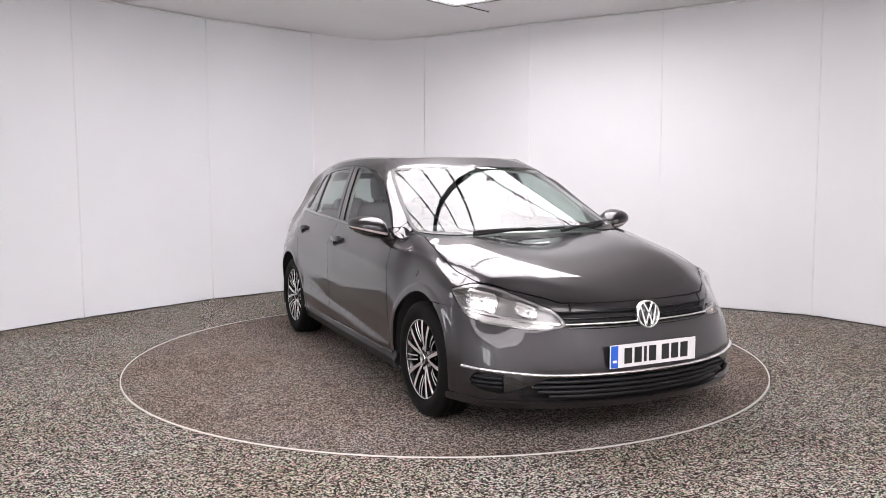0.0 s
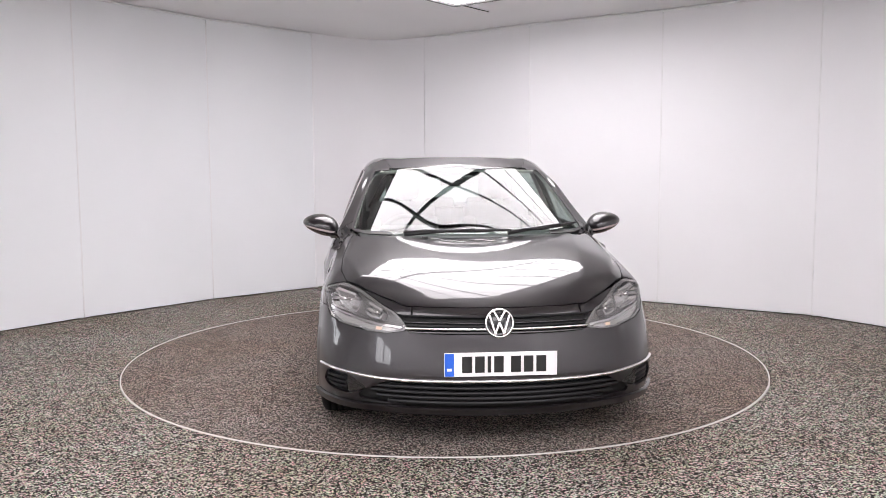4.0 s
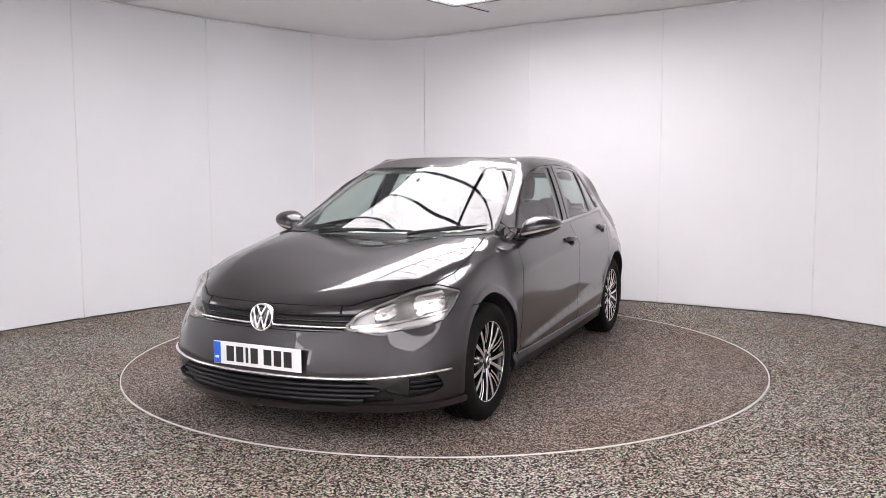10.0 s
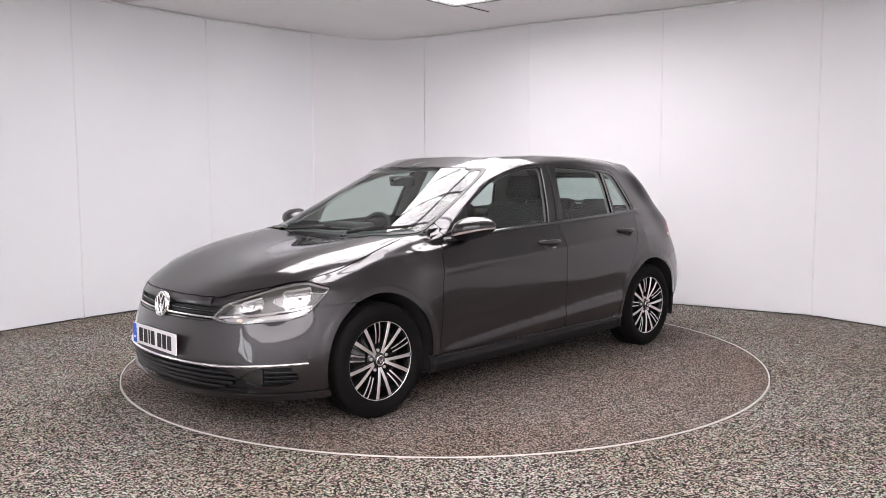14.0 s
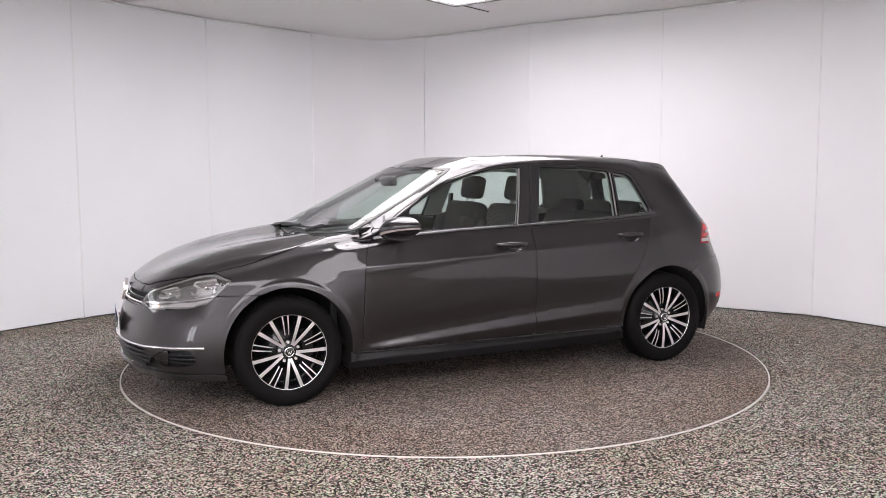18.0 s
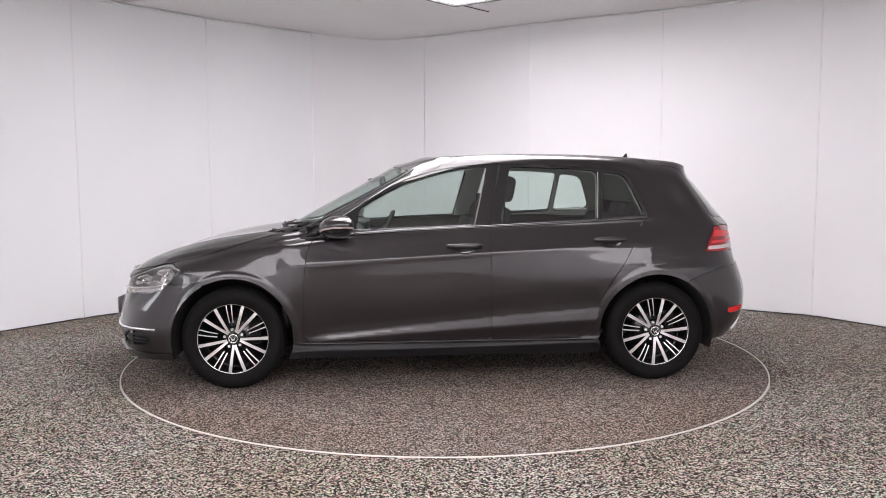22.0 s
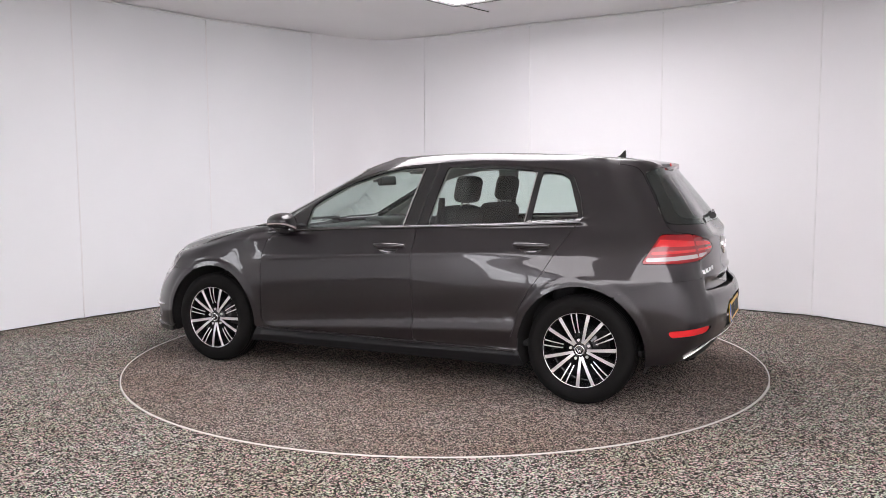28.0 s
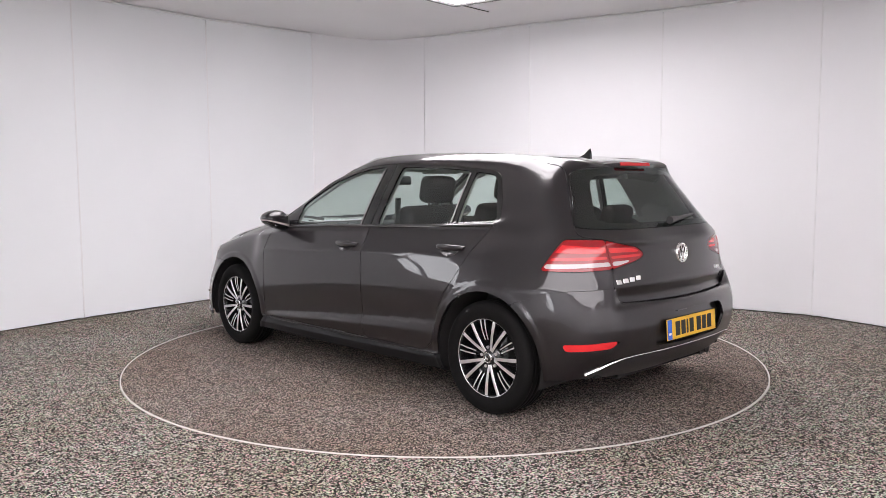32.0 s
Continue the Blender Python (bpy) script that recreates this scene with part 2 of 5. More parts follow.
RINGS = [
    ring([(2.088, 0, .137), (2.066, .304, .142), (1.985, .594, .154), (1.859, .761, .166)],
         [(1.732, .840, .185), (1.320, .884, .178), (.926, .877, .178), (.400, .873, .180),
          (-.250, .866, .181), (-.800, .857, .183), (-1.321, .853, .205), (-1.703, .805, .247)],
         [(-1.842, .701, .258), (-1.926, .419, .254), (-1.951, 0, .258)]),
    ring([(2.173, 0, .257), (2.146, .303, .261), (2.048, .594, .276), (1.895, .783, .287)],
         [(1.726, .859, .297), (1.320, .899, .297), (.928, .895, .297), (.400, .891, .293),
          (-.250, .890, .295), (-.800, .886, .299), (-1.320, .886, .307), (-1.701, .832, .320)],
         [(-1.878, .738, .332), (-1.982, .439, .335), (-2.015, 0, .333)]),
    ring([(2.181, 0, .404), (2.145, .302, .401), (2.041, .590, .408), (1.888, .775, .419)],
         [(1.720, .857, .430), (1.320, .891, .421), (.929, .891, .420), (.400, .894, .419),
          (-.250, .898, .421), (-.800, .899, .423), (-1.320, .898, .419), (-1.700, .845, .430)],
         [(-1.906, .755, .431), (-2.021, .439, .432), (-2.061, 0, .430)]),
    ring([(2.161, 0, .527), (2.124, .301, .521), (2.017, .578, .526), (1.862, .754, .531)],
         [(1.714, .837, .548), (1.320, .875, .560), (.930, .878, .560), (.400, .887, .560),
          (-.250, .895, .560), (-.800, .900, .559), (-1.320, .900, .560), (-1.700, .851, .560)],
         [(-1.906, .751, .559), (-2.031, .439, .559), (-2.076, 0, .561)]),
    ring([(2.126, 0, .615), (2.093, .301, .613), (1.987, .553, .628), (1.816, .719, .640)],
         [(1.704, .812, .665), (1.320, .859, .676), (.929, .866, .679), (.400, .875, .680),
          (-.250, .884, .680), (-.800, .890, .680), (-1.320, .889, .680), (-1.700, .841, .670)],
         [(-1.887, .738, .669), (-2.000, .430, .660), (-2.038, 0, .665)]),
    ring([(2.079, 0, .679), (2.056, .302, .685), (1.954, .520, .709), (1.799, .675, .732)],
         [(1.707, .785, .734), (1.319, .839, .745), (.927, .850, .739), (.400, .854, .781),
          (-.250, .857, .819), (-.799, .865, .834), (-1.319, .865, .846), (-1.699, .821, .852)],
         [(-1.861, .700, .800), (-1.963, .421, .790), (-2.000, 0, .791)]),
    ring([(1.831, 0, .795), (1.823, .301, .810), (1.772, .507, .821), (1.687, .661, .815)],
         [(1.549, .752, .807), (1.248, .803, .830), (.878, .833, .838), (.379, .837, .846),
          (-.250, .838, .864), (-.799, .840, .884), (-1.318, .839, .905), (-1.688, .794, .926)],
         [(-1.849, .683, .902), (-1.959, .411, .901), (-1.992, 0, .900)]),
    ring([(1.399, 0, .888), (1.389, .301, .905), (1.350, .522, .923), (1.280, .678, .925)],
         [(1.162, .742, .911), (.989, .778, .897), (.748, .808, .892), (.320, .817, .907),
          (-.250, .816, .922), (-.799, .818, .939), (-1.308, .818, .958), (-1.679, .774, .975)],
         [(-1.826, .659, .970), (-1.934, .401, .968), (-1.964, 0, .965)]),
    ring([(1.066, 0, .936), (1.051, .301, .948), (1.004, .531, .965), (.936, .665, .976)],
         [(.849, .718, .965), (.717, .745, .954), (.530, .769, .961), (.219, .802, .956),
          (-.270, .804, .975), (-.798, .806, 1.001), (-1.298, .805, 1.024), (-1.655, .754, 1.030)],
         [(-1.795, .602, 1.041), (-1.890, .381, 1.024), (-1.913, 0, 1.019)]),
    ring([(.836, 0, 1.082), (.825, .291, 1.082), (.790, .498, 1.081), (.745, .617, 1.077)],
         [(.680, .665, 1.066), (.564, .698, 1.049), (.409, .711, 1.056), (.140, .742, 1.066),
          (-.290, .764, 1.083), (-.799, .767, 1.098), (-1.299, .765, 1.117), (-1.603, .716, 1.131)],
         [(-1.734, .558, 1.151), (-1.811, .353, 1.140), (-1.830, 0, 1.130)]),
    ring([(.563, 0, 1.238), (.556, .280, 1.242), (.529, .465, 1.237), (.490, .565, 1.221)],
         [(.429, .610, 1.203), (.340, .640, 1.194), (.235, .652, 1.205), (.050, .675, 1.221),
          (-.320, .698, 1.238), (-.800, .695, 1.249), (-1.281, .674, 1.254), (-1.553, .618, 1.267)],
         [(-1.665, .520, 1.278), (-1.719, .336, 1.269), (-1.732, 0, 1.251)]),
    ring([(.287, 0, 1.369), (.281, .271, 1.369), (.254, .442, 1.362), (.223, .535, 1.352)],
         [(.151, .573, 1.354), (.101, .587, 1.362), (.021, .601, 1.374), (-.079, .606, 1.387),
          (-.350, .617, 1.400), (-.801, .614, 1.395), (-1.254, .557, 1.369), (-1.468, .499, 1.370)],
         [(-1.573, .470, 1.378), (-1.623, .303, 1.376), (-1.638, 0, 1.361)]),
    ring([(.124, 0, 1.426), (.119, .251, 1.423), (.094, .402, 1.416), (.064, .473, 1.413)],
         [(.035, .493, 1.417), (.003, .504, 1.421), (-.048, .508, 1.423), (-.138, .512, 1.430),
          (-.380, .517, 1.439), (-.801, .513, 1.435), (-1.202, .478, 1.418), (-1.364, .423, 1.410)],
         [(-1.423, .372, 1.406), (-1.461, .230, 1.402), (-1.475, 0, 1.388)]),
]


def spine_x(x):
    return -0.55 + (x + 0.68) * 0.62


def roof_crown(x):
    return 1.442 - 0.060 * (x + 0.58) ** 2


def full_net():
    """The rings as an array, closed over the roof's centre line."""
    net = np.array([[list(p) for p in r] for r in RINGS], float)
    last = net[-1]
    mid, top = last.copy(), last.copy()
    for k in range(len(last)):
        x, y, z = last[k]
        top[k] = (spine_x(x), 0, roof_crown(spine_x(x)))
        xm = (x + spine_x(x)) / 2
        mid[k] = (xm, y * 0.5, 0.25 * z + 0.75 * roof_crown(xm))
    net = np.concatenate([net, mid[None], top[None]])
    # rings close to the windscreen's foot and head keep those bends tight at the front
    kr = knots_of(net)
    sharp = np.clip((7.5 - np.arange(net.shape[1])) / 2.5, 0, 1)[:, None]
    extra = []
    for ring_no, t in ((7, 0.86), (8, 0.14), (10, 0.86), (11, 0.16)):
        soft_row = spline(net, kr, np.array([kr[ring_no] + t * (kr[ring_no + 1] - kr[ring_no])]))[0]
        straight = net[ring_no] + t * (net[ring_no + 1] - net[ring_no])
        bow = 0.35 if ring_no != 11 else 0.6
        extra.append((ring_no + 1, soft_row + (1 - bow) * sharp * (straight - soft_row)))
    for ring_no, row in reversed(extra):
        net = np.insert(net, ring_no, row, axis=0)
    return net


def spline(ctrl, knots, at):
    """Natural cubic spline through ctrl (first axis) at the given parameters."""
    n = len(knots)
    h = np.diff(knots)
    flat = ctrl.reshape(n, -1)
    a = np.zeros((n, n))
    rhs = np.zeros_like(flat)
    a[0, 0] = a[-1, -1] = 1
    for i in range(1, n - 1):
        a[i, i - 1], a[i, i], a[i, i + 1] = h[i - 1], 2 * (h[i - 1] + h[i]), h[i]
        rhs[i] = 6 * ((flat[i + 1] - flat[i]) / h[i] - (flat[i] - flat[i - 1]) / h[i - 1])
    m = np.linalg.solve(a, rhs)
    i = np.clip(np.searchsorted(knots, at) - 1, 0, n - 2)
    hi, lo, hh = (knots[i + 1] - at)[:, None], (at - knots[i])[:, None], h[i][:, None]
    out = (m[i] * hi ** 3 + m[i + 1] * lo ** 3) / (6 * hh) \
        + (flat[i] / hh - m[i] * hh / 6) * hi + (flat[i + 1] / hh - m[i + 1] * hh / 6) * lo
    return out.reshape(len(at), *ctrl.shape[1:])


def knots_of(net):
    d = np.linalg.norm(np.diff(net, axis=0), axis=2).mean(axis=1)
    return np.concatenate([[0], np.cumsum(np.maximum(d, 0.02))])


def dense(knots, step):
    out = []
    for a, b in zip(knots[:-1], knots[1:]):
        n = max(2, int(round((b - a) / step)))
        out.append(np.linspace(a, b, n, endpoint=False))
    return np.concatenate(out + [knots[-1:]])


def body_grid(step=0.02):
    """Points of the left half, rows from the sill to the roof, columns from front to rear."""
    net = full_net()
    flip = np.array([1, -1, 1])
    net = np.concatenate([net, (net[-3:-1] * flip)[::-1]])
    net = np.concatenate([(net[:, 1:3] * flip)[:, ::-1], net, (net[:, -3:-1] * flip)[:, ::-1]], axis=1)
    kr = knots_of(net)
    ks = knots_of(net.transpose(1, 0, 2)[:, :11])
    rows = dense(kr[:-2], step)
    cols = dense(ks[2:-2], step)
    g = spline(net, kr, rows)
    g = spline(g.transpose(1, 0, 2), ks, cols).transpose(1, 0, 2)
    g[:, 0, 1] = g[:, -1, 1] = 0
    g[-1, :, 1] = 0
    return g


# ---- the room: white panels round a turntable ----
ROOM_H = 2.93
LEFT_SEAMS = [(-1.50, 3.45), (-2.45, 2.57), (-3.32, 1.45), (-4.10, 0.27), (-4.42, -1.12), (-4.45, -2.55), (-4.45, -3.98), (-4.45, -5.41), (-4.20, -6.80), (-3.30, -7.90)]
RIGHT_SEAMS = [(-0.23, 3.77), (0.93, 2.96), (2.17, 2.235), (3.38, 1.45), (4.12, 0.24), (4.42, -1.15), (4.45, -2.58), (4.45, -4.01), (4.45, -5.44), (4.20, -6.83), (3.30, -7.90)]


def wall_panel(a, b, parent, mat, bottom=0.012):
    """One sheet between two joints, its face on the line from a to b, its body outside."""
    a, b = Vector((*a, 0)), Vector((*b, 0))
    d = (b - a).normalized()
    out = Vector((-d.y, d.x, 0))
    if out.dot((a + b) / 2 - Vector((0, -1.5, 0))) < 0:
        out = -out
    a, b = a + d * 0.003, b - d * 0.003
    bm = bmesh.new()
    at = Matrix.Translation((a + b) / 2 + out * 0.012 + Vector((0, 0, (ROOM_H + bottom) / 2)))
    turn = Matrix((d, out, Vector((0, 0, 1)))).transposed().to_4x4()
    box(bm, (b - a).length, 0.024, ROOM_H - bottom, at @ turn, 0.002)
    return part("panel", bm, mat, parent)


def joint_strip(p, q, parent):
    """The white cover strip behind a joint, 3 mm back from the sheets' faces."""
    n = Vector((0, -1.5, 0)) - Vector((*p, 0))
    turn = Matrix.Rotation(math.atan2(n.y, n.x) - math.pi / 2, 4, "Z")
    bm = boxed(0.05, 0.02, ROOM_H, Matrix.Translation((p[0], p[1], ROOM_H / 2)) @ turn @ Matrix.Translation((0, -0.034, 0)))
    part("joint", bm, TRIM_WHITE, parent)
    bm = boxed(0.012, 0.006, ROOM_H - 0.1, Matrix.Translation((p[0], p[1], ROOM_H / 2)) @ turn @ Matrix.Translation((0, 0.002, 0)), 0.001)
    part("joint_cover", bm, TRIM_WHITE, parent)


def outer_wall(name, pts, label):
    """The solid wall behind the sheets."""
    bm = bmesh.new()
    rows = []
    for x, y in pts:
        n = (Vector((x, y, 0)) - Vector((0, -1.5, 0))).normalized()
        rows.append([bm.verts.new(Vector((x, y, z)) + n * o) for o, z in ((0.06, 0), (0.06, ROOM_H), (0.18, ROOM_H), (0.18, 0))])
    for r0, r1 in zip(rows[:-1], rows[1:]):
        for k in range(4):
            bm.faces.new((r0[k], r0[(k + 1) % 4], r1[(k + 1) % 4], r1[k]))
    bm.faces.new(rows[0])
    bm.faces.new(rows[-1][::-1])
    return tagged(part(name, bm, WALL, None, label), kind="structure", category="wall")


wall_left = outer_wall("wall_west", LEFT_SEAMS, "white sheet-panelled studio wall with narrow vertical joints")
for p, q in zip(LEFT_SEAMS[:-1], LEFT_SEAMS[1:]):
    wall_panel(p, q, wall_left, WALL_COOL)
    joint_strip(p, q, wall_left)
wall_right = outer_wall("wall_east", RIGHT_SEAMS, "white sheet-panelled studio wall with narrow vertical joints")
for p, q in zip(RIGHT_SEAMS[:-1], RIGHT_SEAMS[1:]):
    wall_panel(p, q, wall_right, WALL)
    if p != RIGHT_SEAMS[0]:
        joint_strip(p, q, wall_right)


def round_corner():
    """The bent sheet that rounds the far corner."""
    ctrl = np.array([(-1.50, 3.45, 0), (-1.24, 3.71, 0), (-0.98, 3.89, 0), (-0.72, 3.955, 0), (-0.46, 3.90, 0), (-0.23, 3.77, 0)])
    k = np.arange(len(ctrl), dtype=float)
    line = spline(ctrl, k, np.linspace(0, len(ctrl) - 1, 25))
    bm = bmesh.new()
    rows = []
    for p in line:
        n = (Vector(p) - Vector((-0.7, 1.5, 0))).normalized()
        rows.append([bm.verts.new(Vector((p[0], p[1], z)) + n * o) for o, z in ((0, 0.012), (0, ROOM_H), (0.024, ROOM_H), (0.024, 0.012))])
    for r0, r1 in zip(rows[:-1], rows[1:]):
        for j in range(4):
            bm.faces.new((r0[j], r0[(j + 1) % 4], r1[(j + 1) % 4], r1[j]))
    bm.faces.new(rows[0])
    bm.faces.new(rows[-1][::-1])
    ob = part("wall_north", bm, WALL, None, "white bent wall sheet rounding the far corner", smooth=True)
    ob.data.set_sharp_from_angle(angle=0.6)
    return tagged(ob, kind="structure", category="wall")


round_corner()
back = outer_wall("wall_south", [(-3.30, -7.90), (-1.7, -8.15), (0, -8.2), (1.7, -8.15), (3.30, -7.90)], "plain white studio wall")

# ceiling with a thin cove where it meets the walls
bm = boxed(12.0, 15.0, 0.1, pose(0, -2.2, ROOM_H + 0.05))
tagged(part("ceiling", bm, CEILING, None, "flat matt off-white studio ceiling"), kind="structure", category="ceiling")


def cove(name, seams):
    pts = []
    for x, y in seams:
        n = (Vector((0, -1.5, 0)) - Vector((x, y, 0))).normalized()
        pts.append((x + n.x * 0.012, y + n.y * 0.012, ROOM_H - 0.016))
    tagged(part(name, tube(pts, 0.011, 6), TRIM_WHITE, None, "slim white ceiling cove strip"), kind="structure", category="trim")


cove("trim_west", LEFT_SEAMS)
cove("trim_east", RIGHT_SEAMS)

# a hairline conduit on the ceiling beside the light
part("ceiling_conduit", tube([(0.16, 1.97, ROOM_H - 0.006), (0.45, 2.30, ROOM_H - 0.006)], 0.005, 6), LAMP_FRAME, None, "thin grey cable run on the ceiling")
tagged(bpy.data.objects["ceiling_conduit"], category="cable")

# floor with the round opening for the turntable
TABLE_R = 2.234


def floor_sheet():
    bm = bmesh.new()
    n = 160
    inner = [bm.verts.new(((TABLE_R + 0.006) * math.cos(2 * math.pi * k / n), (TABLE_R + 0.006) * math.sin(2 * math.pi * k / n), 0)) for k in range(n)]
    lower = [bm.verts.new((v.co.x, v.co.y, -0.06)) for v in inner]
    outer = []
    for k in range(n):
        a = 2 * math.pi * k / n
        c, s = math.cos(a), math.sin(a)
        m = max(abs(c) / 6.0, s / 5.0 if s > 0 else -s / 9.5)
        outer.append(bm.verts.new((c / m, s / m, 0)))
    for k in range(n):
        j = (k + 1) % n
        bm.faces.new((inner[k], outer[k], outer[j], inner[j]))
        bm.faces.new((lower[k], inner[k], inner[j], lower[j]))
    bm.faces.new(lower)
    return tagged(part("floor", bm, CARPET, None, "speckled grey-beige stone-chip carpet floor"), kind="structure", category="floor")


floor_sheet()

# the turntable: a carpeted disc with a thin metal rim
turntable = new("turntable")
tagged(turntable, "carpeted round car turntable with a thin metal rim", "turntable")
v, f = turned([(0.0, 0.0), (1.0, 0.0), (2.0, 0.0), (TABLE_R - 0.009, 0.0), (TABLE_R - 0.009, -0.05)], 160, "z")
link_mesh("disc", v, f, DISC_CARPET, turntable, "worn brownish speckled carpet disc", smooth=False)
v, f = turned([(TABLE_R - 0.0085, -0.05), (TABLE_R - 0.0085, 0.002), (TABLE_R - 0.007, 0.003), (TABLE_R - 0.001, 0.003), (TABLE_R, 0.003), (TABLE_R, -0.05)], 200, "z")
link_mesh("rim", v, f, ALUMINIUM, turntable, "thin aluminium edge strip")


# the ceiling light: a large bright box of diffuser sheets in dark frames
def ceiling_light():
    corner = Vector((0.11, 1.92, 0))
    e1 = Vector((-0.650, -0.760, 0)).normalized()
    e2 = Vector((0.820, -0.572, 0)).normalized()
    l1, l2 = 2.85, 2.10
    light = new("ceiling_light")
    tagged(light, "large bright white ceiling light of long diffuser sheets", "ceiling light")

    def at(a, b, z):
        p = corner + e1 * a + e2 * b
        return Vector((p.x, p.y, z))

    rows, cols = 7, 2
    gap = 0.012
    for i in range(rows):
        for j in range(cols):
            a0, a1 = l1 * i / rows + gap, l1 * (i + 1) / rows - gap
            b0, b1 = l2 * j / cols + 2 * gap, l2 * (j + 1) / cols - 2 * gap
            bm = bmesh.new()
            lo = [bm.verts.new(at(a, b, ROOM_H - 0.018)) for a, b in ((a0, b0), (a1, b0), (a1, b1), (a0, b1))]
            hi = [bm.verts.new(at(a, b, ROOM_H - 0.006)) for a, b in ((a0, b0), (a1, b0), (a1, b1), (a0, b1))]
            bm.faces.new(lo)
            bm.faces.new(hi[::-1])
            for k in range(4):
                bm.faces.new((lo[k], lo[(k + 1) % 4], hi[(k + 1) % 4], hi[k]))
            part("diffuser", bm, LIGHT, light)
    def bar(name, p, q, wide):
        d = (q - p).normalized()
        turn = Matrix((d, Vector((-d.y, d.x, 0)), Vector((0, 0, 1)))).transposed().to_4x4()
        part(name, boxed((q - p).length, wide, 0.03, Matrix.Translation((p + q) / 2) @ turn, 0.003), LAMP_FRAME, light)

    for i in range(rows + 1):
        a = l1 * i / rows
        bar("frame_bar", at(a, 0, ROOM_H - 0.020), at(a, l2, ROOM_H - 0.020), 0.030 if i in (0, rows) else 0.026)
    for j in range(cols + 1):
        b = l2 * j / cols
        bar("cross_bar", at(0, b, ROOM_H - 0.022), at(l1, b, ROOM_H - 0.022), 0.060 if j == 1 else 0.030)



ceiling_light()


# behind the camera: a glazed door to the daylight, which the paint mirrors, and an added fill light
def bright_door(x, y, turn, wide=1.0):
    at = Matrix.Translation((x, y, 0)) @ Matrix.Rotation(radians(turn), 4, "Z") @ Matrix.Diagonal((wide, 1, 1, 1))
    door = new("glazed_door")
    tagged(door, "white door with bright daylight behind its frosted upper panes", "door")
    for x in (-.66, 0, .66):
        part("stile", boxed(.07, .05, 2.10, at @ pose(x, -.02, 1.05), .006), TRIM_WHITE, door)
    for z in (.05, .91, 2.07):
        part("rail", boxed(1.38, .05, .08, at @ pose(0, -.02, z), .006), TRIM_WHITE, door)
    for x in (-.33, .33):
        part("foot_panel", boxed(.60, .018, .80, at @ pose(x, -.02, .49), .003), TRIM_WHITE, door)
        part("pane", boxed(.58, .012, 1.10, at @ pose(x, -.02, 1.48)), DAYLIGHT, door)


bright_door(-4.28, -6.08, 100)
bright_door(-4.40, -1.05, 88, 0.62)


def fill_panel(x, y, wide, long):
    """An added glowing sheet in a thin white tray: fill light for the walls and the car."""
    tray = part("fill_panel", boxed(wide + .06, long + .06, .04, pose(x, y, ROOM_H - .020), .006), TRIM_WHITE, None, "wide added fill light panel under the ceiling, out of view")
    tagged(tray, category="ceiling light")
    part("sheet", boxed(wide, long, .006, pose(x, y, ROOM_H - .044), .002), FILL_LIGHT, tray, "glowing fill light sheet")


# unseen fill light, added to brighten the camera's side of the room
fill_panel(0, -5.9, 7.6, 3.5)


# ---- the car: panels cut from the body surface ----
car = new("car")
tagged(car, "dark grey metallic five-door hatchback car parked on the turntable", "car")

GRID = body_grid(0.0115)
NR, NC, _ = GRID.shape


def line_at(x, pts):
    """A line through (x, value) pairs, in rising x."""
    a = np.array(sorted(pts))
    return np.interp(x, a[:, 0], a[:, 1])


def arch_r(x, z):
    return np.minimum(np.hypot(x - 1.3185, z - 0.315), np.hypot(x + 1.3185, z - 0.315))


def rounded(poly, times=2):
    """Corner-cut polygon."""
    p = np.array(poly, float)
    for _ in range(times):
        q = np.roll(p, -1, axis=0)
        size = np.maximum(np.linalg.norm(q - p, axis=1, keepdims=True), 1e-9)
        t = np.minimum(0.25, 0.016 / size)
        p = np.stack([p + t * (q - p), q - t * (q - p)], 1).reshape(-1, 2)
    return p


def inside(poly, a, b, times=2):
    """Signed distance of the points (a, b) to a polygon: negative inside."""
    p = rounded(poly, times) if times else np.array(poly, float)
    q = np.roll(p, -1, axis=0)
    best = np.full(a.shape, 1e9)
    sign = np.ones(a.shape)
    for (x0, y0), (x1, y1) in zip(p, q):
        ex, ey = x1 - x0, y1 - y0
        wx, wy = a - x0, b - y0
        t = np.clip((wx * ex + wy * ey) / max(ex * ex + ey * ey, 1e-12), 0, 1)
        best = np.minimum(best, np.hypot(wx - ex * t, wy - ey * t))
        crosses = ((y0 <= b) & (b < y1) & (ex * wy - ey * wx > 0)) | ((y1 <= b) & (b < y0) & (ex * wy - ey * wx < 0))
        sign = np.where(crosses, -sign, sign)
    return best * sign


def both(half):
    """A half outline (from the centre line outwards and back) mirrored into a whole one."""
    return list(half) + [(-a, b) for a, b in reversed(half)]


def both_second(half):
    return list(half) + [(a, -b) for a, b in reversed(half)]


def faired(g, region, out, a, b, terms, blend=0.05, lean=0.0):
    """Evens out one coordinate of the surface within a region by a low-order surface in two others."""
    w = np.clip(0.5 - region / blend, 0, 1)
    w = w * w * (3 - 2 * w)
    use = region < blend * 0.25
    u, v = g[..., a], g[..., b] + lean * g[..., a]
    base = np.stack([u ** i * v ** j for i, j in terms], -1)
    fit = np.linalg.lstsq(base[use], g[..., out][use], rcond=None)[0]
    g = g.copy()
    g[..., out] += w * (base @ fit - g[..., out])
    return g


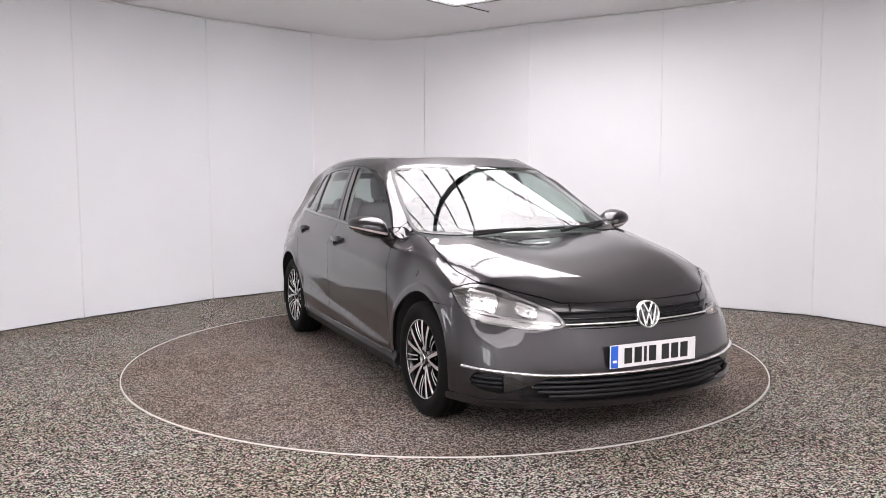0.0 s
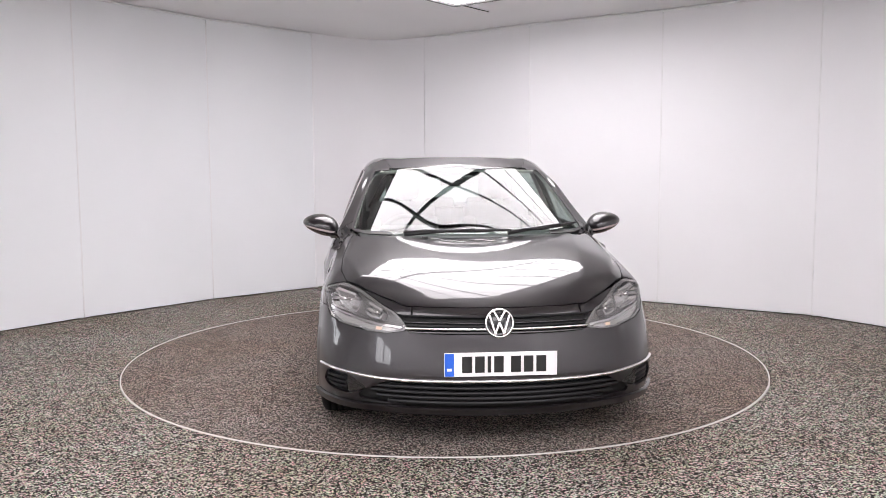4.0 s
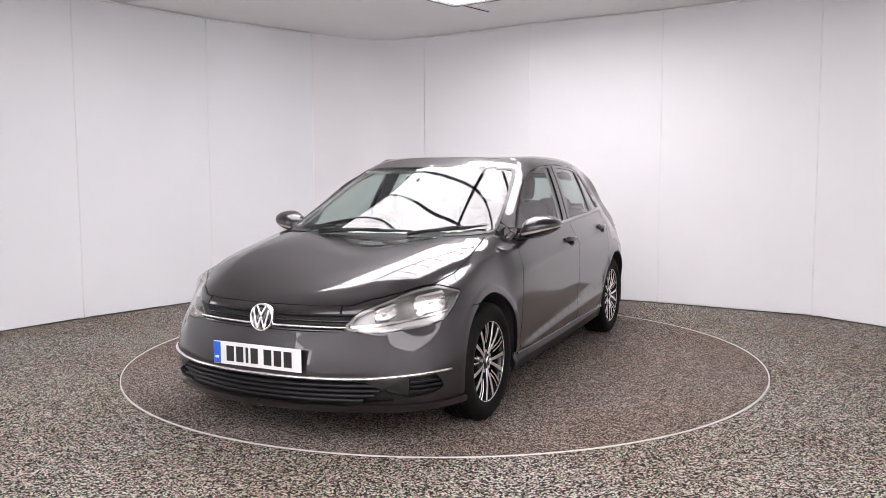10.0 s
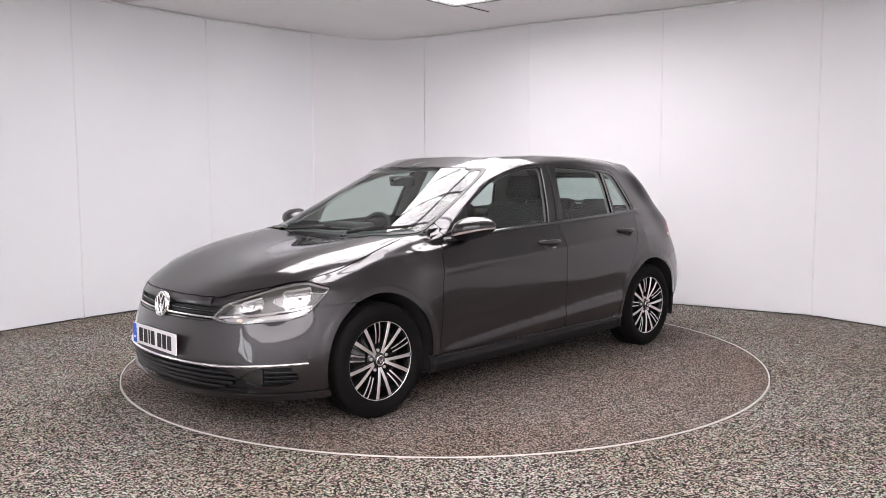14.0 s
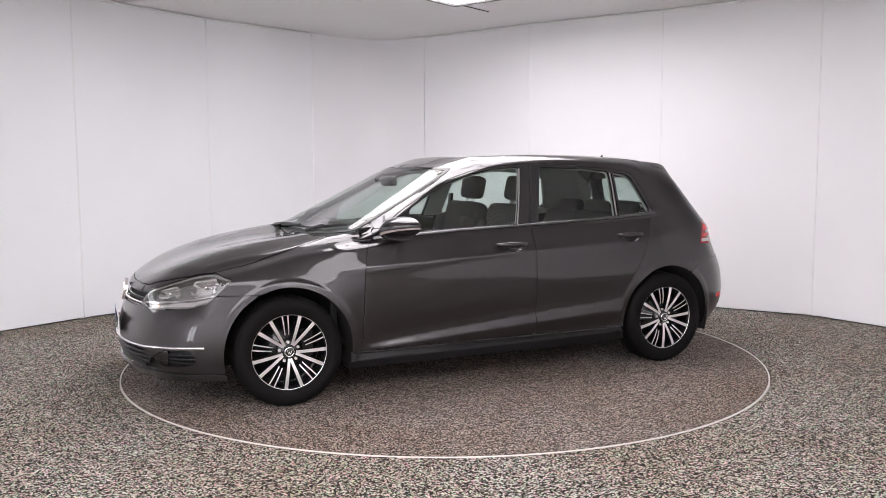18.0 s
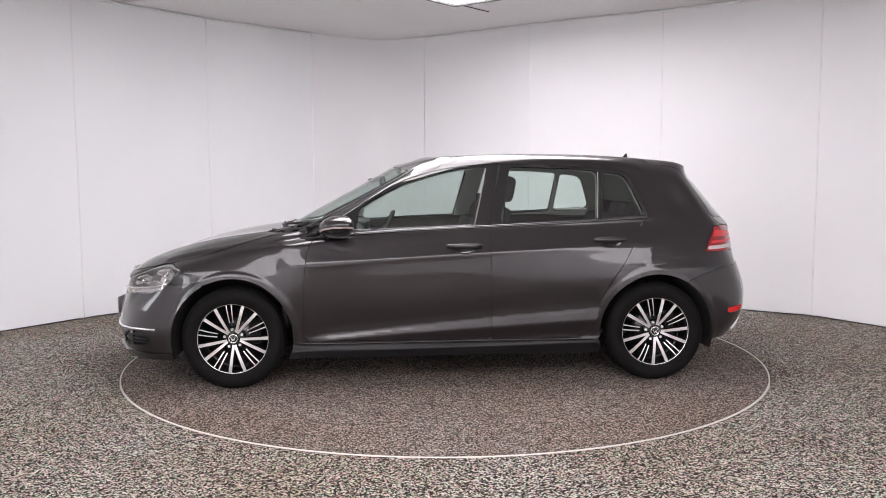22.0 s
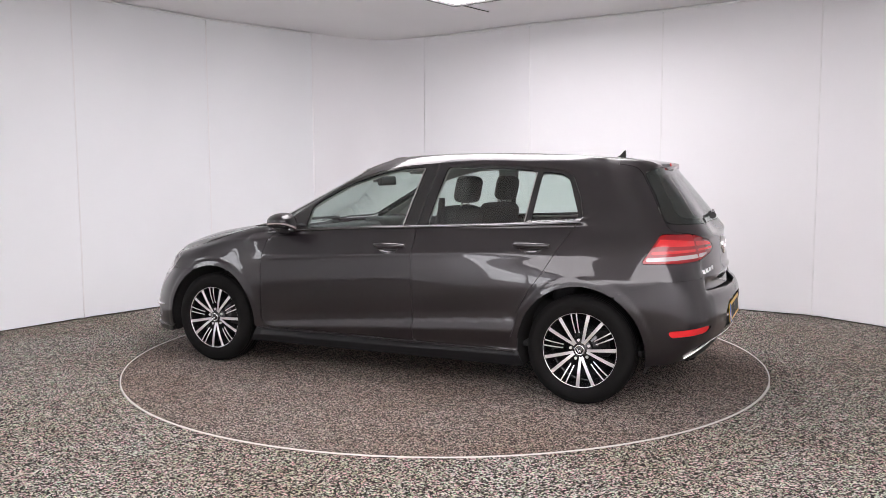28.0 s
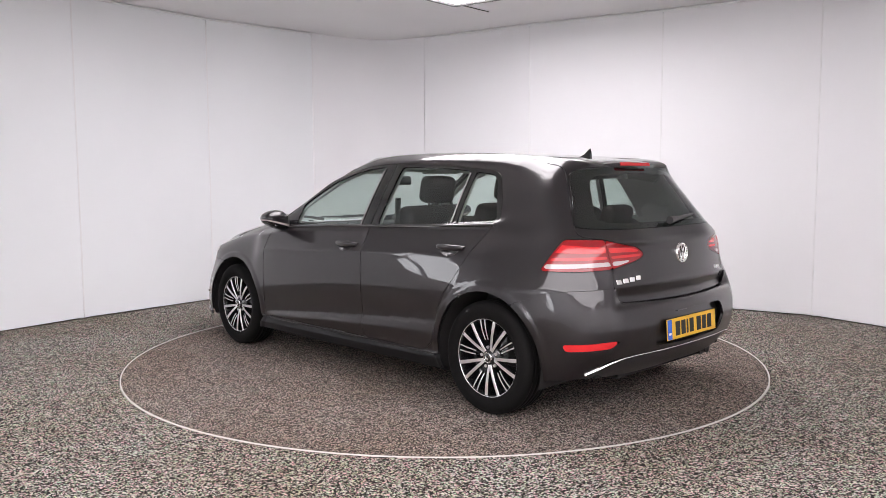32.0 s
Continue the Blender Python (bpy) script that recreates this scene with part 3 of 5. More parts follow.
def flank(x, z):
    """Half width of the body side: upright below the waist crease, leaning in above it up to the belt line."""
    v = z + 0.05 * x
    rise = np.clip((v - .60) / .215, 0, 1) ** 1.5
    foot = curve(x, [(-1.75, -.075), (-1.6, -.036), (-1.45, -.010), (-1.3, .002), (-.9, .006), (-.4, .002), (.4, 0), (.9, -.002), (1.3, -.006)])
    waist = curve(x, [(-1.75, -.160), (-1.6, -.112), (-1.4, -.062), (-1.2, -.044), (-1.0, -.033), (-.5, -.010), (0, 0), (.5, 0), (.9, -.006), (1.1, -.030)])
    below = .887 - .18 * (np.minimum(v, .815) - .68) ** 2 + foot * (1 - rise) + waist * rise
    belt = pane_plane(x, .971 - .05 * x)
    return below + (belt - .8837 - waist) * np.clip((v - .815) / .156, 0, 1.3)


def pane_plane(x, z):
    """Half width over the side windows: a slightly bulging plane that tapers to the rear."""
    s = (z - .98) / .395
    foot = curve(x, [(-1.75, -.150), (-1.6, -.104), (-1.4, -.062), (-1.0, -.026), (-.5, -.006), (0, .0), (.5, -.002), (.9, -.012)]) + .803
    head = curve(x, [(-1.7, .440), (-1.5, .495), (-1.25, .552), (-1.0, .598), (-.5, .640), (0, .630), (.3, .602), (.6, .562), (.9, .520)])
    return foot + (head - foot) * s + .040 * s * (1 - s)


def curve(x, pts):
    """A smooth line through (x, value) pairs."""
    a = np.array(pts)
    return spline(a[:, 1:], a[:, 0], np.clip(x, a[0, 0], a[-1, 0]).ravel())[:, 0].reshape(np.shape(x))


def moulded(g, region, shape, blend):
    """Lays the flank onto a shape given as half width over length and height."""
    w = np.clip(0.5 - region / blend, 0, 1) * np.clip((g[..., 1] - .30) / .1, 0, 1)
    w = w * w * (3 - 2 * w)
    g = g.copy()
    g[..., 1] += w * (shape(g[..., 0], g[..., 2]) - g[..., 1])
    return g


# powers for surfaces that are alike on both sides of the car, and for its flanks
CAP = ((0, 0), (1, 0), (2, 0), (0, 2), (1, 2), (0, 4))
LID = CAP + ((3, 0),)
BROW = ((0, 0), (1, 0), (2, 0), (3, 0), (0, 2), (0, 4))


def fair(g):
    """Calm surfaces for the glass, the doors, the bonnet and the roof."""
    def at(k):
        return g[..., k]

    def whole(half, other=False):
        return half + [((u, -v) if other else (-u, v)) for u, v in reversed(half)]

    nose = np.where(at(0) > 1.6, inside(whole([(0, .16), (.60, .17), (.62, .58), (0, .58)]), at(1), at(2), 0), 1.0)
    g = faired(g, nose, 0, 2, 1, BROW, 0.08)
    tail = np.where(at(0) < -1.6, inside(whole([(0, .27), (.60, .27), (.60, .62), (0, .62)]), at(1), at(2), 0), 1.0)
    g = faired(g, tail, 0, 2, 1, CAP, 0.08)
    boot = np.where(at(0) < -1.6, inside(whole([(0, .64), (.60, .64), (.60, .97), (0, .97)]), at(1), at(2), 0), 1.0)
    g = faired(g, boot, 0, 2, 1, CAP, 0.08)
    g = moulded(g, inside([(-1.00, .27), (1.04, .25), (1.02, .88), (.60, .942), (-1.28, 1.034), (-1.64, 1.05), (-1.66, .74), (-1.10, .74)], at(0), at(2), 0), flank, 0.06)
    g = moulded(g, inside([(.88, .93), (.33, 1.282), (-.08, 1.375), (-.60, 1.40), (-1.20, 1.375), (-1.44, 1.31), (-1.64, 1.06), (-1.28, 1.036), (.60, .945)], at(0), at(2), 0), pane_plane, 0.05)
    # the wing runs calmly into the door
    for _ in range(60):
        w = 0.4 * np.clip((at(0) - .86) / .06, 0, 1) * np.clip((1.30 - at(0)) / .08, 0, 1) * np.clip((at(2) - .40) / .06, 0, 1) * np.clip((.88 - at(2)) / .05, 0, 1) * np.clip((at(1) - .70) / .05, 0, 1)
        even = g.copy()
        even[1:-1, 1:-1] = (g[1:-1, :-2] + g[1:-1, 2:] + g[:-2, 1:-1] + g[2:, 1:-1]) / 4
        g = g + w[..., None] * (even - g)
    # the roof's edge runs in one calm line
    for _ in range(60):
        w = 0.5 * np.clip((at(2) - 1.33) / .04, 0, 1) * np.clip((at(0) + 1.46) / .06, 0, 1) * np.clip((.16 - at(0)) / .1, 0, 1)
        even = g.copy()
        even[:, 1:-1] = (g[:, :-2] + g[:, 2:]) / 2
        g = g + w[..., None] * (even - g)
    screen = np.where(at(0) > .05, inside(whole([(0, .94), (.733, .955), (.608, 1.345), (0, 1.385)]), at(1), at(2), 0), 1.0)
    g = faired(g, screen, 0, 2, 1, CAP, 0.03)
    # the windscreen post rounds evenly from the glass to the side window
    for _ in range(40):
        post = inside(whole([(0, .90), (.738, .945), (.612, 1.34), (.54, 1.352), (0, 1.36)]), at(1), at(2), 0)
        w = 0.4 * np.clip((post + .004) / .012, 0, 1) * np.clip((.075 - post) / .03, 0, 1) * np.clip((at(0) - .02) / .08, 0, 1) * np.clip((at(2) - .935) / .03, 0, 1)
        even = g.copy()
        even[1:-1, 1:-1] = (g[1:-1, :-2] + g[1:-1, 2:] + g[:-2, 1:-1] + g[2:, 1:-1]) / 4
        g = g + w[..., None] * (even - g)
    hatch = np.where(at(0) < -1.4, inside(whole([(0, .95), (.66, .95), (.56, 1.33), (0, 1.37)]), at(1), at(2), 0), 1.0)
    g = faired(g, hatch, 0, 2, 1, CAP, 0.05)
    # the corner between the quarter and the hatch is one soft bend
    for _ in range(240):
        w = 0.25 * np.clip((-1.29 - at(0)) / .08, 0, 1) * np.clip((at(0) + 1.90) / .05, 0, 1) * np.clip((at(1) - .40) / .08, 0, 1) * np.clip((at(2) - .72) / .06, 0, 1) * np.clip((1.385 - at(2)) / .03, 0, 1)
        even = g.copy()
        even[1:-1, 1:-1] = (g[1:-1, :-2] + g[1:-1, 2:] + g[:-2, 1:-1] + g[2:, 1:-1]) / 4
        g = g + 2 * w[..., None] * (even - g)
    bonnet = np.where(at(2) > .66, inside(whole([(2.00, 0), (1.95, .38), (1.74, .66), (1.40, .74), (1.02, .68), (1.10, 0)], True), at(0), at(1), 0), 1.0)
    g = faired(g, bonnet, 2, 0, 1, LID, 0.05)
    roof = np.where(at(2) > 1.36, inside(whole([(.085, 0), (.035, .50), (-1.35, .48), (-1.42, 0)], True), at(0), at(1), 0), 1.0)
    return faired(g, roof, 2, 0, 1, LID, 0.06)


def fold(g):
    """Presses the side's creases, the bonnet's folds and the arch lips into the surface."""
    x, y, z = g[..., 0], g[..., 1], g[..., 2]
    side = np.clip((y - 0.70) / 0.08, 0, 1)
    waist = line_at(x, [(-1.75, .853), (-1.32, .846), (-.795, .834), (-.276, .820), (-.034, .810), (.244, .794), (.453, .777), (.731, .756), (.93, .739), (1.32, .745)])
    run = np.clip((x + 1.62) / 0.35, 0, 1) * np.clip((1.02 - x) / 0.25, 0, 1)
    d = z - waist
    out = run * side * np.where(d > 0, 0.003 * np.exp(-d / 0.05), 0.003 * np.exp(d / 0.015))
    # the door's foot: a bevel that leans out between two lines and turns under
    upper = line_at(x, [(-1.0, .470), (-.87, .460), (-.45, .429), (.25, .370), (.74, .325), (.95, .308)])
    lower = line_at(x, [(-1.0, .392), (-.80, .390), (-.45, .369), (.25, .331), (.74, .296), (.95, .282)])
    run = np.clip((x + 0.97) / 0.05, 0, 1) * np.clip((0.92 - x) / 0.2, 0, 1)
    lean = np.clip((upper - z) / (upper - lower), 0, 1)
    under = np.clip((lower - z) / 0.07, 0, 1)
    out = out + run * side * (0.014 * lean * (1 - 0.7 * under) - 0.006 * np.clip(1 - np.abs(z - upper - .05) / .10, 0, 1) * (z > upper))
    edge = np.clip((0.412 - arch_r(x, z)) / 0.016, 0, 1)
    lip = edge * edge * (3 - 2 * edge) * np.clip((0.735 - z) / 0.02, 0, 1) * side
    out = out + 0.005 * lip
    g = g.copy()
    # the bonnet falls away outside two long folds
    top = np.clip((z - 0.70) / 0.05, 0, 1) * np.clip((x - 1.0) / 0.15, 0, 1) * np.clip((1.98 - x) / 0.15, 0, 1)
    crease = line_at(x, [(1.0, .60), (1.5, .53), (1.95, .44)])
    g[..., 2] -= top * 0.012 * np.clip((y - crease) / 0.14, 0, 1) * np.clip((.80 - y) / .08, 0, 1)
    # the boot lid turns in below a crease
    rear = np.clip((-1.86 - x) / 0.05, 0, 1) * np.clip((0.60 - y) / 0.06, 0, 1)
    g[..., 0] += 0.034 * rear * np.clip((0.740 - z) / 0.06, 0, 1) * np.clip((z - 0.628) / 0.010, 0, 1)
    g[..., 0] += 0.014 * rear * np.clip((z - 0.735) / 0.01, 0, 1) * np.clip((0.90 - z) / 0.15, 0, 1)
    g[..., 1] += out
    return g


GRID = fold(fair(GRID))


def grid_normals(g):
    du = np.gradient(g, axis=1)
    dv = np.gradient(g, axis=0)
    n = np.cross(dv, du)
    n /= np.maximum(np.linalg.norm(n, axis=2, keepdims=True), 1e-9)
    n[-1] = (0, 0, 1)
    return n


NORM = grid_normals(GRID)
if (NORM[NR // 3, NC // 2, 1]) < 0:
    NORM = -NORM
    NORM[-1] = (0, 0, 1)
NORM[:, 0, 1] = NORM[:, -1, 1] = 0
PX, PY, PZ = (GRID[..., k].ravel() for k in range(3))
POS, NOR = GRID.reshape(-1, 3), NORM.reshape(-1, 3)
PU, PW = PY - PX, PY + PX + 2.0


def inter(*fields):
    return np.maximum.reduce(fields)


def union(*fields):
    return np.minimum.reduce(fields)


F = {}
F["arch"] = np.where(PY > 0.55, arch_r(PX, PZ) - 0.364, 1.0)
F["windscreen"] = inter(inside(both([(0, .950), (.45, .955), (.66, .962), (.716, .974), (.700, 1.03), (.656, 1.16), (.604, 1.285), (.576, 1.340), (.545, 1.348), (.30, 1.358), (0, 1.362)]), PY, PZ), 0.13 - PX)
F["cowl"] = inter(0.13 - PX, inside(both([(0, .935), (.45, .941), (.68, .952), (.735, .966), (.70, .985), (0, .985)]), PY, PZ), PX - 1.12)
F["rear_window"] = inter(inside(both([(0, 1.352), (.40, 1.340), (.512, 1.318), (.575, 1.18), (.650, 1.045), (.655, 1.030), (.60, 1.022), (.41, 1.018), (0, 1.014)]), PY, PZ), PX + 1.45)
F["dlo"] = np.where(PY > 0.5, inside([(.815, .928), (.74, .995), (.59, 1.095), (.44, 1.180), (.26, 1.275), (.076, 1.331), (-.105, 1.362), (-.32, 1.376), (-.60, 1.372), (-.83, 1.359), (-1.01, 1.344), (-1.155, 1.328), (-1.205, 1.300), (-1.264, 1.175), (-1.296, 1.055), (-1.27, 1.026), (-.80, 1.003), (-.27, .982), (.25, .962), (.60, .940)], PX, PZ, 1), 1.0)
F["front_glass"] = np.where(PY > 0.5, inside([(.56, .962), (.545, 1.10), (.44, 1.163), (.26, 1.257), (.076, 1.315), (-.105, 1.347), (-.262, 1.357), (-.165, .982), (.25, .972)], PX, PZ), 1.0)
F["rear_glass"] = np.where(PY > 0.5, inside([(-.415, 1.357), (-.83, 1.342), (-.985, 1.327), (-.952, 1.022), (-.33, .998)], PX, PZ), 1.0)
F["quarter_glass"] = np.where(PY > 0.5, inside([(-1.022, 1.323), (-1.145, 1.309), (-1.187, 1.278), (-1.270, 1.062), (-1.245, 1.040), (-.988, 1.029)], PX, PZ), 1.0)
F["headlight"] = inter(inside([(-1.655, .580), (-1.60, .625), (-1.54, .660), (-1.35, .703), (-1.16, .743), (-1.04, .760), (-.95, .764), (-.79, .735), (-.87, .665), (-.95, .608), (-1.08, .583), (-1.32, .568), (-1.52, .562)], PU, PZ, 1), 1.45 - PX)
F["grille"] = inter(inside(both([(0, .671), (.44, .671), (.474, .662), (.446, .60), (.425, .570), (.30, .566), (0, .566)]), PY, PZ), 1.9 - PX)
F["intake"] = inter(inside(both([(0, .346), (.50, .345), (.535, .340), (.655, .272), (.655, .250), (.45, .236), (0, .230)]), PY, PZ), 1.85 - PX)
F["duct"] = inter(inside([(-1.43, .300), (-1.29, .352), (-1.05, .360), (-.985, .30), (-1.08, .272), (-1.27, .262)], PU, PZ), 1.7 - PX)
F["bonnet"] = inter(inside(both_second([(2.079, 0), (2.074, .16), (2.058, .32), (2.024, .44), (1.93, .540), (1.80, .640), (1.70, .718), (1.54, .750), (1.36, .747), (1.08, .712), (.975, .690), (1.03, .60), (1.082, .42), (1.106, .20), (1.110, 0)]), PX, PY, 1), 0.60 - PZ)
SPLIT = line_at(PZ, [(0.60, .64), (0.82, .640), (0.90, .676), (0.968, .697), (1.1, .70)])
F["tail_lamp"] = inter(inside([(.99, .974), (.70, .970), (.43, .924), (.372, .888), (.42, .860), (.638, .820), (.85, .812), (1.168, .811), (1.075, .905)], PW, PZ, 1), PX + 1.5)
F["lamp_outer"] = inter(F["tail_lamp"], SPLIT - PW)
F["lamp_inner"] = inter(F["tail_lamp"], PW - SPLIT)
F["tailgate"] = inter(inside(both([(0, 1.40), (.50, 1.40), (.52, 1.325), (.655, 1.04), (.672, .985), (.575, .968), (.583, .90), (.562, .82), (.582, .725), (.535, .648), (.216, .641), (0, .639)]), PY, PZ, 1), PX + 1.45)
F["reflector"] = inter(inside([(1.02, .450), (.64, .468), (.605, .464), (.66, .430), (1.0, .414)], PW, PZ, 1), PX + 1.6)
F["recess"] = inter(inside(both([(0, .585), (.325, .578), (.375, .50), (.335, .415), (0, .405)]), PY, PZ), PX + 1.8)
REAR_LINE = line_at(PW, [(-0.4, .384), (.179, .382), (.40, .380), (.629, .373), (.72, .353), (.80, .300), (.90, .262), (1.0, .242), (1.4, .235)])
F["diffuser"] = inter(PZ - REAR_LINE, PX + 1.66)
F["front_lip"] = inter(PZ - 0.228, 1.66 - PX)
F["front_bumper"] = inter(PZ - 0.648, 1.40 - PX)
F["rear_bumper"] = inter(PZ - line_at(PX, [(-2.2, .724), (-1.94, .724), (-1.80, .716), (-1.70, .700), (-1.60, .665), (-1.50, .625), (-1.4, .60)]), PX + 1.50)
F["front_door"] = np.where(PY > 0.5, inside([(.80, .99), (.80, .935), (.842, .889), (.86, .839), (.874, .753), (.881, .65), (.887, .44), (.892, .33), (.86, .285), (-.268, .285), (-.266, 1.0)], PX, PZ, 1), 1.0)
F["rear_door"] = np.where(PY > 0.5, inside([(-.266, 1.0), (-.268, .285), (-.83, .285), (-.905, .34), (-.938, .417), (-.956, .524), (-1.003, .61), (-1.106, .75), (-1.234, .97), (-1.275, 1.035)], PX, PZ, 1), 1.0)
F["sill"] = np.where(PY > 0.5, inter(PZ - 0.281, PX - 1.10, -1.10 - PX), 1.0)
F["roof"] = inter(np.abs(PY) - line_at(PX, [(-1.65, .43), (-1.2, .488), (-.6, .512), (0, .50), (.2, .47), (.30, .44)]), 1.34 - PZ)
F["wing"] = np.where(PY > 0.4, inter(0.78 - PX, PZ - 1.02 + 0.0 * PX), 1.0)

HANDLES = ((.010, -.212, .858), (-.915, -1.130, .888))
CUPS = []
for x0, x1, z in HANDLES:
    r = np.hypot((PX - (x0 + x1) / 2) / .066, (PZ - z + .006) / .031)
    CUPS.append(np.where(PY > .6, (r - 1) * .03, 1.0))
F["cup"] = union(*CUPS)

FACES = [(r * NC + c, r * NC + c + 1, (r + 1) * NC + c + 1, (r + 1) * NC + c) for r in range(NR - 1) for c in range(NC - 1)]
FACE_ARR = np.array(FACES)


def cut(field, offset=0.0):
    """The part of the half surface where the field is negative: points, normals and faces."""
    neg = field < 0
    count = neg[FACE_ARR].sum(axis=1)
    keep = [tuple(q) for q in FACE_ARR[count == 4]]
    extra_p, extra_n, extra_o, key = [], [], [], {}
    base = len(POS)
    lift = np.broadcast_to(np.asarray(offset, float), (base,))

    def crossing(i, j):
        k = (i, j) if i < j else (j, i)
        if k not in key:
            t = field[i] / (field[i] - field[j])
            key[k] = base + len(extra_p)
            extra_p.append(POS[i] + t * (POS[j] - POS[i]))
            extra_n.append(NOR[i] + t * (NOR[j] - NOR[i]))
            extra_o.append(lift[i] + t * (lift[j] - lift[i]))
        return key[k]

    for q in FACE_ARR[(count > 0) & (count < 4)]:
        poly = []
        for k in range(4):
            i, j = int(q[k]), int(q[(k + 1) % 4])
            if neg[i]:
                poly.append(i)
            if neg[i] != neg[j]:
                poly.append(crossing(i, j))
        if len(poly) >= 3:
            keep.append(tuple(poly))
    pos = np.concatenate([POS, np.array(extra_p).reshape(-1, 3)])
    nor = np.concatenate([NOR, np.array(extra_n).reshape(-1, 3)])
    used = sorted({i for q in keep for i in q})
    where = {i: k for k, i in enumerate(used)}
    n = nor[used]
    n = n / np.maximum(np.linalg.norm(n, axis=1, keepdims=True), 1e-9)
    lift = np.concatenate([lift, extra_o])[used]
    return pos[used] + lift[:, None] * n, n, [tuple(where[i] for i in q) for q in keep]


def shell(verts, nors, faces, depth, flip=False):
    """Adds the turned-in edge of a sheet."""
    edges = {}
    for q in faces:
        for k in range(len(q)):
            a, b = q[k], q[(k + 1) % len(q)]
            edges[(a, b)] = edges.get((a, b), 0) + 1
    v, f = [tuple(p) for p in verts], list(faces)
    for (a, b) in edges:
        if (b, a) in edges or (abs(verts[a][1]) < 1e-6 and abs(verts[b][1]) < 1e-6):
            continue
        k = len(v)
        v += [tuple(verts[a]), tuple(verts[b]), tuple(verts[b] - depth * nors[b]), tuple(verts[a] - depth * nors[a])]
        f.append((k, k + 3, k + 2, k + 1))
    if flip:
        v = [(x, -y, z) for x, y, z in v]
        f = [q[::-1] for q in f]
    return v, f


def oriented(faces, verts, nors):
    """Faces turned so that they look outwards."""
    q = faces[len(faces) // 2]
    a, b, c = verts[q[0]], verts[q[1]], verts[q[2]]
    return faces if np.dot(np.cross(b - a, c - a), nors[q[0]]) > 0 else [f[::-1] for f in faces]


def panel(name, field, mat, label="", pair=False, gap=0.002, depth=0.014, offset=0.0, parents=None):
    """A body panel: one sheet across the car, or a left and a right one."""
    v, n, f = cut(field + gap, offset)
    f = oriented(f, v, n)
    made = []
    if pair:
        for k, flip in enumerate((False, True)):
            vv, ff = shell(v, n, f, depth, flip)
            made.append(link_mesh(name, vv, ff, mat, parents[k] if parents else car, label))
    else:
        v0, f0 = shell(v, n, f, depth)
        v1, f1 = shell(v, n, f, depth, True)
        ob = link_mesh(name, v0 + v1, f0 + [tuple(i + len(v0) for i in q) for q in f1], mat, parents or car, label)
        bm = bmesh.new()
        bm.from_mesh(ob.data)
        bmesh.ops.remove_doubles(bm, verts=[w for w in bm.verts if abs(w.co.y) < 1e-5], dist=1e-5)
        bm.to_mesh(ob.data)
        bm.free()
        made.append(ob)
    return made if pair else made[0]


TRIS = np.concatenate([FACE_ARR[:, (0, 1, 2)], FACE_ARR[:, (0, 2, 3)]])


def skin_lookup(a, b, mask):
    """A function that finds the skin's point and normal from two of its coordinates."""
    tri = TRIS[mask[TRIS].all(axis=1)]
    a0, b0 = a[tri[:, 0]], b[tri[:, 0]]
    a1, b1, a2, b2 = a[tri[:, 1]] - a0, b[tri[:, 1]] - b0, a[tri[:, 2]] - a0, b[tri[:, 2]] - b0
    det = a1 * b2 - a2 * b1
    det = np.where(np.abs(det) < 1e-12, 1e-12, det)

    def find(u, v):
        p = ((u - a0) * b2 - (v - b0) * a2) / det
        q = ((v - b0) * a1 - (u - a0) * b1) / det
        k = int(np.argmax(np.minimum(np.minimum(p, q), 1 - p - q)))
        w = np.clip(np.array([1 - p[k] - q[k], p[k], q[k]]), 0, 1)
        w /= w.sum()
        n = w @ NOR[tri[k]]
        return w @ POS[tri[k]], n / np.linalg.norm(n)

    return find


FRONT_SKIN = skin_lookup(PY, PZ, PX > 1.3)
REAR_SKIN = skin_lookup(PY, PZ, PX < -1.55)
SIDE_SKIN = skin_lookup(PX, PZ, PY > 0.55)
DUCT_SKIN = skin_lookup(PU, PZ, (PX > 1.5) & (PY > 0.3))


def sweep(name, find, path, profile, mat, parent, label="", side=1):
    """A closed profile of (outward, upward) pairs drawn along the skin."""
    pts, nors = [], []
    for u, v in path:
        if find not in (FRONT_SKIN, REAR_SKIN):
            p, n = find(u, v)
            flip = np.array([1, side, 1])
        else:
            p, n = find(abs(u), v)
            flip = np.array([1, -1 if u < 0 else 1, 1])
        pts.append(p * flip)
        nors.append(n * flip)
    pts, nors = np.array(pts), np.array(nors)
    along = np.gradient(pts, axis=0)
    up = np.cross(nors, along)
    up /= np.linalg.norm(up, axis=1, keepdims=True)
    up *= np.where(up[:, 2:] < 0, -1, 1)
    m = len(profile)
    v = [tuple(p + o * n + h * w) for p, n, w in zip(pts, nors, up) for o, h in profile]
    f = [(k * m + j, k * m + (j + 1) % m, (k + 1) * m + (j + 1) % m, (k + 1) * m + j) for k in range(len(pts) - 1) for j in range(m)]
    f += [tuple(range(m)), tuple(range((len(pts) - 1) * m, len(pts) * m))[::-1]]
    bm = bmesh.new()
    vs = [bm.verts.new(c) for c in v]
    for q in f:
        bm.faces.new([vs[i] for i in q])
    ob = part(name, bm, mat, parent, label, smooth=True)
    ob.data.set_sharp_from_angle(angle=0.9)
    return ob


def half_round(w, out, n=7):
    """The profile of a raised bead."""
    return [(-0.004, -w)] + [(out * math.sin(math.pi * k / (n - 1)), -w * math.cos(math.pi * k / (n - 1))) for k in range(n)] + [(-0.004, w)]


def bar_profile(w, out, back):
    return [(back, -w), (out - 0.001, -w), (out, -w + 0.001), (out, w - 0.001), (out - 0.001, w), (back, w)]


